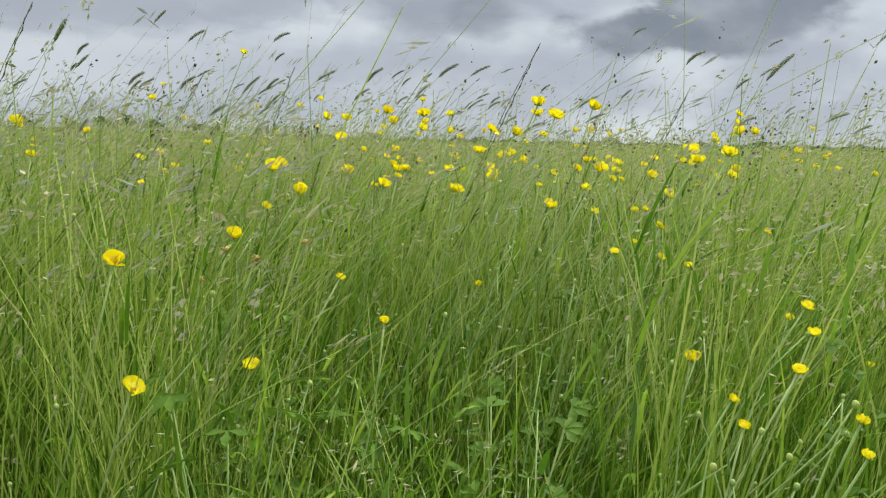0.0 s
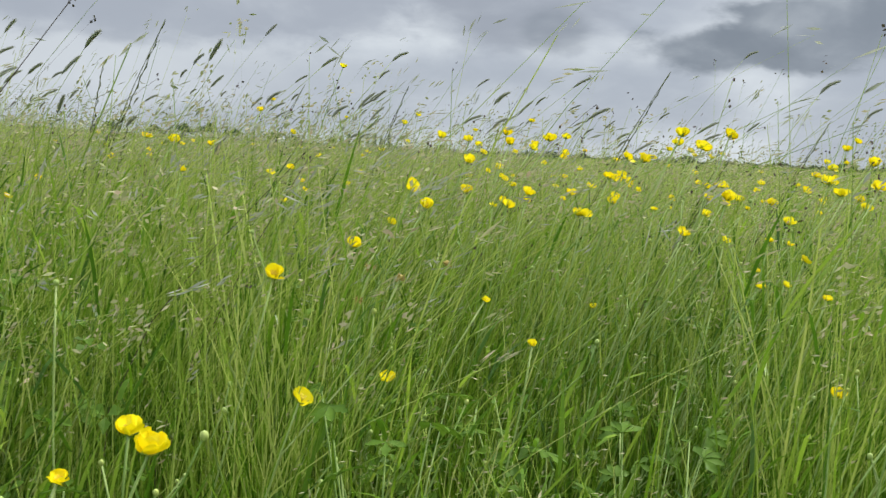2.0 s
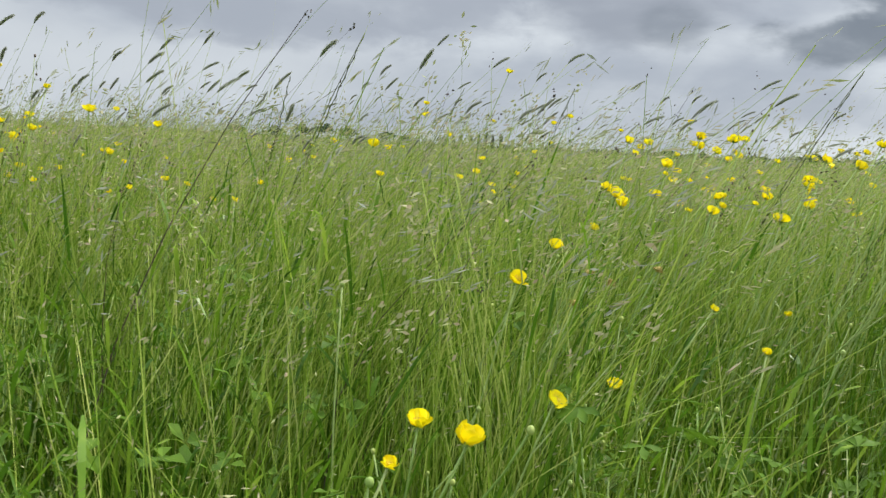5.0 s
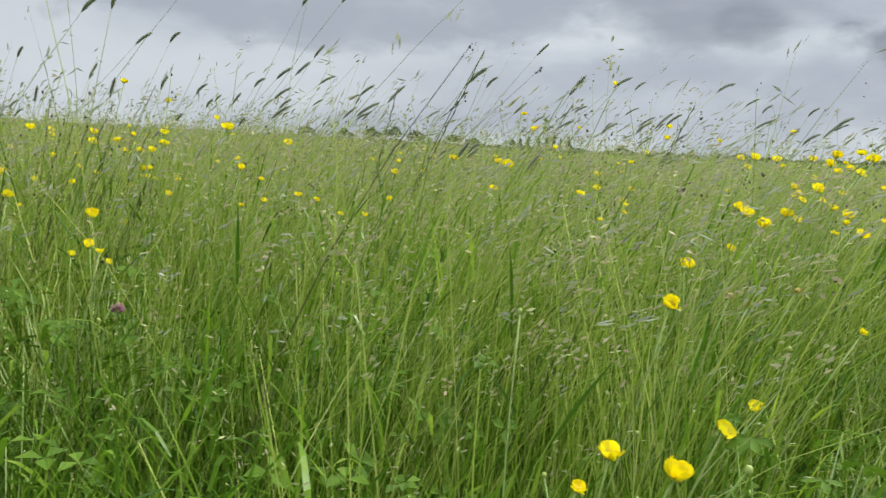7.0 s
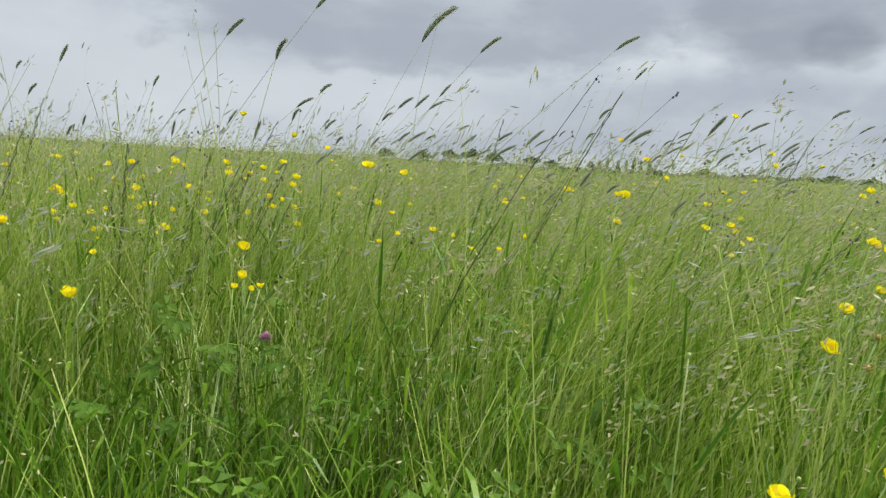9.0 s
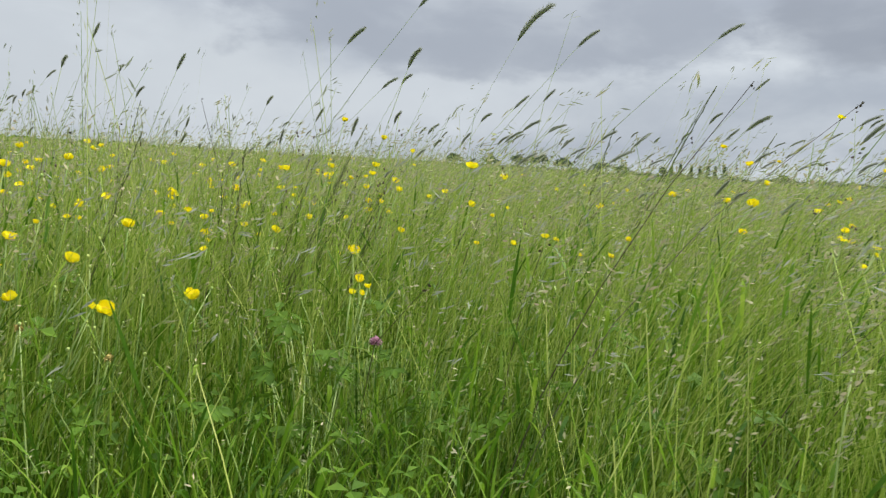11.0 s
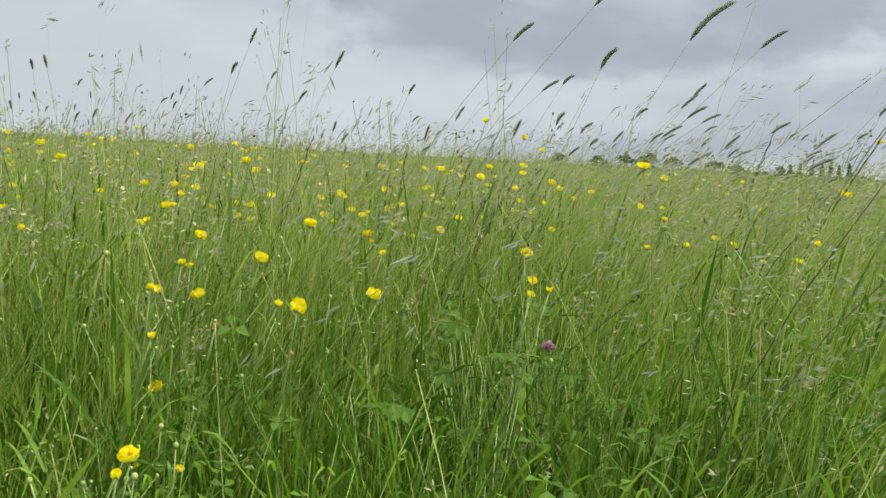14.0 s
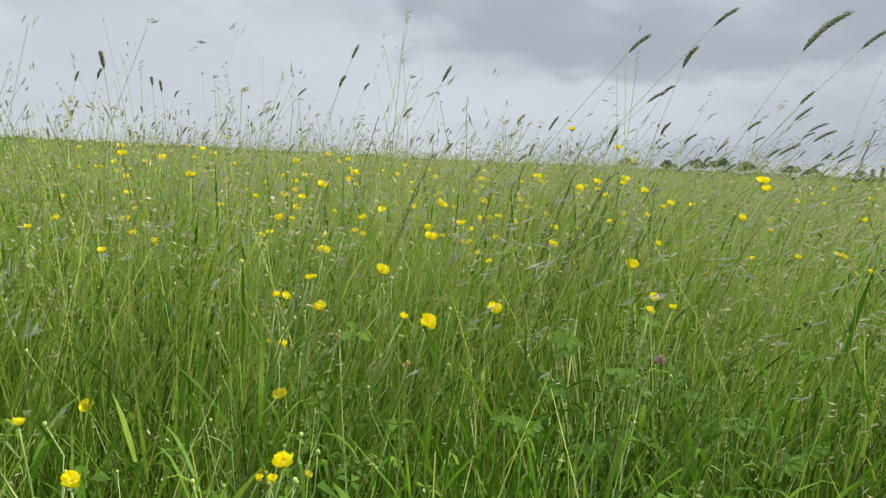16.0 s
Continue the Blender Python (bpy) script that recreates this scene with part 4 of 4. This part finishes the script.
def rye_spike(h, seed):
    """An upright dark spike of ryegrass: flat spikelets set left and right along the stem."""
    r = random.Random(seed)
    plant = empty("ryegrass_stalk", pose(0, 0, 0))
    line = [(WX * 0.34 * h * (i / 8) ** 1.8, WY * 0.34 * h * (i / 8) ** 1.8, h * i / 8) for i in range(9)]
    part("stem", mesh_of("stem", *tube(line, [0.0011 - 0.0004 * i / 8 for i in range(9)], 4), [DUSK], smooth=True), plant)
    zig, wide = [], []
    for i in range(37):                     # spikelets bulge out left and right in turn
        p = Vector(line[5]).lerp(Vector(line[8]), i / 36)
        w = Vector((-WY, WX, 0)) * (1 if i // 2 % 2 else -1)
        zig.append(tuple(p + w * (0.0022 if i % 2 else 0.0)))
        wide.append((0.0014 if i % 2 else 0.0006) * (1 if i < 30 else 1 - 0.1 * (i - 30)))
    part("spike", mesh_of("spike", *tube(zig, wide, 5), [DUSK]), plant, "narrow dark green flower spike")
    plant.children[1]["kind"] = "stuff"
    return tagged(plant, "upright dark green ryegrass spike above the grass", "grass", "ryegrass stalks")


SEEDS = [seed_stalk(0.74, 0.22, 200, 9), seed_stalk(0.70, 0.35, 201, 14), seed_stalk(0.78, 0.15, 202, 6), seed_stalk(0.66, 0.28, 203, 18)]
unused = list(range(4))
for n in range(120):
    d = 1.35 + 4.2 * rng.random() ** 1.4
    a = rng.uniform(-31, 26) if rng.random() < 0.7 else rng.uniform(20, 74)
    x, y = -0.26 - d * math.sin(radians(a)), -0.12 + d * math.cos(radians(a))
    i = rng.randrange(4)
    if n > 104:
        x, y = rng.gauss(-1.42, 0.1), rng.gauss(1.15, 0.1)
    m = pose(x, y, lie(x, y), 0, 0, rng.uniform(-30, 30)) @ Matrix.Scale(rng.uniform(0.80, 1.0), 4)
    if i in unused:
        unused.remove(i)
        ob = SEEDS[i]
        ob.matrix_world = m
    else:
        ob = copy_thing(SEEDS[i], m)
    sway_later(ob, m, 2.0, rng.uniform(0.9, 1.2), rng.uniform(0, 0.6))

RYE = rye_spike(0.80, 300)
spots = ((0.10, 1.45, 0.95), (-0.72, 1.20, 1.04), (-0.93, 1.62, 0.98), (-0.70, 1.9, 1.0), (-1.75, 1.6, 0.96), (0.35, 1.25, 0.9), (-2.2, 1.3, 0.97), (-0.35, 1.7, 0.97))
spots = [(x - 0.17 * k * WX, y - 0.17 * k * WY, k) for x, y, k in spots]
for n in range(34):
    if n < 14:
        spots.append((rng.gauss(-1.36, 0.06), rng.gauss(0.92, 0.07), rng.uniform(0.72, 0.88)))
    else:
        d, a = rng.uniform(1.35, 2.8), radians(rng.uniform(-28, 66))
        spots.append((-0.26 - d * math.sin(a), -0.12 + d * math.cos(a), rng.uniform(0.66, 0.86)))
for n, (x, y, k) in enumerate(spots):
    m = pose(x, y, lie(x, y), 0, 0, rng.uniform(-30, 30)) @ Matrix.Scale(k, 4)
    if n == 0:
        ob = RYE
        ob.matrix_world = m
    else:
        ob = copy_thing(RYE, m)
    sway_later(ob, m, 1.8, rng.uniform(0.9, 1.2), rng.uniform(0, 0.6))


# ---- low herbs between the blades ----
def herb(seed):
    """A low leafy plant: stalks with lobed leaves."""
    r = random.Random(seed)
    plant = empty("leafy_herb", pose(0, 0, 0))
    for i in range(14):
        a, ln, up = r.uniform(0, 6.28), r.uniform(0.03, 0.11), r.uniform(0.14, 0.38)
        line = [(ln * math.cos(a) * s ** 1.4, ln * math.sin(a) * s ** 1.4, up * s) for s in (0, 0.25, 0.5, 0.75, 1)]
        stalk = part("leaf_stalk", mesh_of("leaf_stalk", *tube(line, [0.0010, 0.0009, 0.0008, 0.0007, 0.0006], 4), [STALK], smooth=True), plant)
        part("leaf", LEAVES[r.randrange(3)], stalk, "", pose(*line[-1]) @ pose(0, 0, 0, r.uniform(-30, 30), r.uniform(-45, 30), math.degrees(a) + r.uniform(-60, 60)) @ Matrix.Scale(r.uniform(0.7, 1.35), 4))
    return tagged(plant, "low green herb with lobed leaves between grass blades", "plant", "leafy herbs")


HERBS = [herb(400 + i) for i in range(3)]
free = [0, 1, 2]
for n in range(56):
    if n < 22:
        x, y = rng.gauss(-0.88, 0.13), rng.gauss(0.76, 0.12)
    else:
        d, a = 0.45 + 1.1 * rng.random(), rng.uniform(-28, 72)
        x, y = -0.26 - d * math.sin(radians(a)), -0.12 + d * math.cos(radians(a))
    if path_distance(x, y) < 0.42:
        continue
    i = n % 3
    m = pose(x, y, lie(x, y), 0, 0, rng.uniform(0, 360)) @ Matrix.Scale(rng.uniform(0.95, 1.18) if n < 22 else rng.uniform(0.75, 1.05), 4)
    if i in free:
        free.remove(i)
        ob = HERBS[i]
        ob.matrix_world = m
    else:
        ob = copy_thing(HERBS[i], m)
    sway_later(ob, m, 1.0, 1.0, rng.uniform(0, 0.6))


def clover(x, y, z):
    """One pink clover head on its stem."""
    r = random.Random(8)
    root = pose(x - 0.05, y, lie(x, y))
    plant = empty("clover", root)
    h = z - lie(x, y)
    line = stem_line(0.05, 0.0, h, 8, 0.004, 5)
    part("stem", mesh_of("stem", *tube(line, [0.0012] * 9, 5), [STALK], smooth=True), plant)
    bits = []
    for i in range(70):
        t, u = 2.4 * i, 1 - 1.6 * i / 70
        d = Vector((math.cos(t) * math.sqrt(1 - u * u), math.sin(t) * math.sqrt(1 - u * u), u + 0.3)).normalized()
        c = Vector(line[-1])
        bits.append(tube([tuple(c + d * 0.003), tuple(c + d * r.uniform(0.0085, 0.0105))], [0.0011, 0.0006], 4))
    part("flower_head", mesh_of("flower_head", *join(*bits), [PINK], smooth=True), plant, "round purple-pink flower head")
    for i in range(3):
        part("leaf", LEAVES[2], plant, "green trefoil leaf", pose(*line[6]) @ pose(0, 0, 0, 0, 15, 120 * i))
    tagged(plant, "pink clover head low among green grass blades", "flower")
    sway_later(plant, root, 1.0, 1.0, 0.2)


clover(-0.954, 0.695, 0.401)


def spent_flower(x, y, z, seed):
    """A buttercup past bloom: a bare stem with a withered brown head."""
    r = random.Random(seed)
    h = z - lie(x, y)
    root = pose(x - WX * 0.25 * h, y - WY * 0.25 * h, lie(x, y))
    plant = empty("withered_flower", root)
    line = stem_line(WX * 0.25 * h, WY * 0.25 * h, h, 8, 0.008, seed)
    part("stem", mesh_of("stem", *tube(line, [0.0011] * 9, 4), [STALK], smooth=True), plant)
    bits = [ball((0, 0, 0.001), 0.0038, 0.9, 4, 7)]
    for i in range(26):
        d = Vector((r.uniform(-1, 1), r.uniform(-1, 1), r.uniform(-0.6, 1))).normalized()
        bits.append(tube([tuple(d * 0.003), tuple(d * r.uniform(0.005, 0.0075))], [0.0009, 0.0004], 3))
    part("seed_head", mesh_of("seed_head", *join(*bits), [SPENT]), plant, "withered brown seed head", pose(*line[-1]))
    tagged(plant, "withered brown flower head on a bare stem", "flower", "withered flowers")
    sway_later(plant, root, 1.5, 1.0, r.random() * 0.5)


for n, (x, y, z) in enumerate(((-0.225, 0.80, 0.475), (-0.20, 0.83, 0.462), (-0.15, 0.85, 0.478), (-0.24, 0.78, 0.445), (-1.20, 0.36, 0.44), (-1.16, 0.44, 0.40), (-1.08, 1.12, 0.47))):
    spent_flower(x, y, z, 700 + n)


def bare_straw(x, y, h, lean, seed):
    """A pale leafless stalk that stands clear of the blades."""
    root = pose(x, y, lie(x, y))
    plant = empty("bare_stalk", root)
    line = stem_line(WX * lean, WY * lean, h, 9, 0.006, seed)
    part("stem", mesh_of("stem", *tube(line, [0.0012 - 0.0005 * i / 9 for i in range(10)], 5), [STALK], smooth=True), plant)
    part("bud", BUDS, plant, "small green bud", pose(*line[-1]))
    tagged(plant, "pale bare plant stalk among green blades", "plant", "bare stalks")
    sway_later(plant, root, 0.6, 1.0, 0.1 * (seed % 5))


for n, (x, y, h, lean) in enumerate(((-0.405, 0.507, 0.495, 0.01), (-0.33, 0.50, 0.36, -0.04), (-0.20, 0.62, 0.40, 0.10), (-0.30, 0.42, 0.34, 0.08), (-0.14, 0.60, 0.33, -0.08), (-1.22, 0.30, 0.42, 0.05), (-1.12, 0.33, 0.44, -0.06), (-1.18, 0.46, 0.47, 0.09), (0.10, 0.86, 0.44, 0.05))):
    bare_straw(x, y, h, lean, 800 + n)


# ---- hedge and trees at the far edge of the field ----
def leaf_cloud(r, n, centre, size, leaf):
    """n small leafy facets in a lumpy ellipsoid."""
    c = np.array(centre)
    u = r.normal(0, 1, (n, 3))
    u /= np.linalg.norm(u, axis=1)[:, None]
    p = c + u * (r.uniform(0.35, 1, (n, 1)) ** 0.5) * np.array(size) * (0.8 + 0.35 * np.sin(3 * u[:, :1] + 5 * u[:, 2:3]))
    a, b = r.normal(0, leaf, (n, 3)), r.normal(0, leaf, (n, 3))
    return np.stack([p - a, p + b, p + a, p - b], 1).reshape(-1, 3)


def tree(x, y, height, breadth, seed, tall_kind):
    r = np.random.default_rng(seed)
    base = lie(x, y)
    plant = empty("tree", pose(x, y, base))
    trunk = [(0.02 * height * math.sin(i * 1.3 + seed), 0, height * 0.8 * i / 6) for i in range(7)]
    bits = [tube(trunk, [0.03 * height * (1 - 0.13 * i) for i in range(7)], 6)]
    for i in range(5):
        a = i * 2.4 + seed
        p = Vector(trunk[2 + i % 4])
        e = p + Vector((math.cos(a), math.sin(a), 0.9)) * breadth * 0.6
        bits.append(tube([tuple(p), tuple(p.lerp(e, 0.5)), tuple(e)], [0.012 * height, 0.008 * height, 0.003 * height], 4))
    part("trunk", mesh_of("trunk", *join(*bits), [BARK], smooth=True), plant)
    vs = []
    if tall_kind:
        for i in range(7):
            s = i / 6
            vs.append(leaf_cloud(r, 60, (r.normal(0, 0.08 * breadth), 0, height * (0.18 + 0.76 * s)), (breadth * 0.5 * (1 - 0.65 * s), breadth * 0.5 * (1 - 0.65 * s), height * 0.12), 0.16))
    else:
        for i in range(10):
            a, d = r.uniform(0, 6.28), r.uniform(0, 0.62) * breadth
            up = height * (0.42 + 0.45 * (1 - d / breadth) * r.uniform(0.5, 1))
            vs.append(leaf_cloud(r, 60, (d * math.cos(a), d * math.sin(a), up), (breadth * 0.34, breadth * 0.34, height * 0.16), 0.22))
    v = np.concatenate(vs)
    part("crown", mesh_of("crown", v.tolist(), np.arange(len(v)).reshape(-1, 4).tolist(), [CROWN]), plant, "dark green leafy crown")
    kind = "slender dark poplar in a row beyond the meadow" if tall_kind else "rounded dark green tree at the field edge"
    tagged(plant, kind, "tree", "distant poplars" if tall_kind else "distant trees")


EDGE = 240.0
spread = random.Random(21)
for a in (9.3, 9.9, 10.4, 10.9, 11.5, 12.2, 12.8):
    d = EDGE + spread.uniform(-5, 15)
    tree(-d * math.sin(radians(a)), d * math.cos(radians(a)), spread.uniform(4.0, 5.6), 1.7, int(a * 10), True)
for a, h, w in ((21.9, 6.6, 5.0), (20.4, 5.4, 4.0), (23.6, 5.6, 4.6), (17.6, 4.6, 4.6), (16.2, 4.4, 3.6), (13.4, 4.3, 1.8), (25.6, 5.0, 4.0), (28.2, 5.4, 4.4), (5.5, 3.2, 3.2), (-2.5, 3.0, 3.4), (-12.0, 3.4, 4.0), (-22.0, 3.0, 3.6)):
    d = EDGE + spread.uniform(0, 30)
    tree(-d * math.sin(radians(a)), d * math.cos(radians(a)), h, w, int(abs(a) * 13), False)


def hedge():
    r = np.random.default_rng(9)
    vs = []
    for i in range(420):
        a = radians(-38 + 76 * i / 419)
        d = EDGE + 8 * math.sin(i * 0.21)
        h = 1.5 + 0.7 * math.sin(i * 0.47) * math.sin(i * 0.13) + 0.5 * r.random()
        x, y = -d * math.sin(a), d * math.cos(a)
        vs.append(leaf_cloud(r, 26, (x, y, lie(x, y) + h * 0.5), (0.9, 0.9, h * 0.55), 0.28))
    v = np.concatenate(vs)
    ob = new("hedge", mesh_of("hedge", v.tolist(), np.arange(len(v)).reshape(-1, 4).tolist(), [CROWN]))
    tagged(ob, "low dark green hedge along the far field edge", "hedge", kind="stuff")


hedge()


# ---- wind ----
def gust(t, x, y, pace, phase):
    """Lean at a time and place, about -1 to 1: gusts that run downwind."""
    s = x * WX + y * WY
    u = t * pace
    return (0.5 * math.sin(2.1 * u - 1.9 * s + 1.1 * y + phase) + 0.32 * math.sin(4.3 * u - 3.1 * s + 2 * phase + 0.8) + 0.18 * math.sin(7.4 * u - 4.0 * s + 5 * phase))


def lean_at(known, t):
    """Degrees of lean at a time, from rows of (seconds, degrees); upright again half a second outside them."""
    rows = [(known[0][0] - 1.0, 0.0), *known, (known[-1][0] + 1.0, 0.0)]
    return float(np.interp(t, [r[0] for r in rows], [r[1] for r in rows]))


def motions():
    axis = Vector((-WY, WX, 0))
    for ob, m, reach, pace, phase, known in SWAYING:
        p = m.translation
        keys = []
        for i in range(33):
            t = i * 0.5
            angle = lean_at(known, t) if known else reach * gust(t, p.x, p.y, pace, 6.28 * phase)
            lean = Matrix.Rotation(radians(angle), 4, axis)
            cross = Matrix.Rotation(radians(0.3 * (0 if known else reach) * gust(t + 3.7, p.y, p.x, pace * 1.2, 6.28 * phase)), 4, Vector((WX, WY, 0)))
            keys.append((t, Matrix.Translation(p) @ lean @ cross @ Matrix.Translation(-p) @ m))
        walk(ob, keys)


motions()
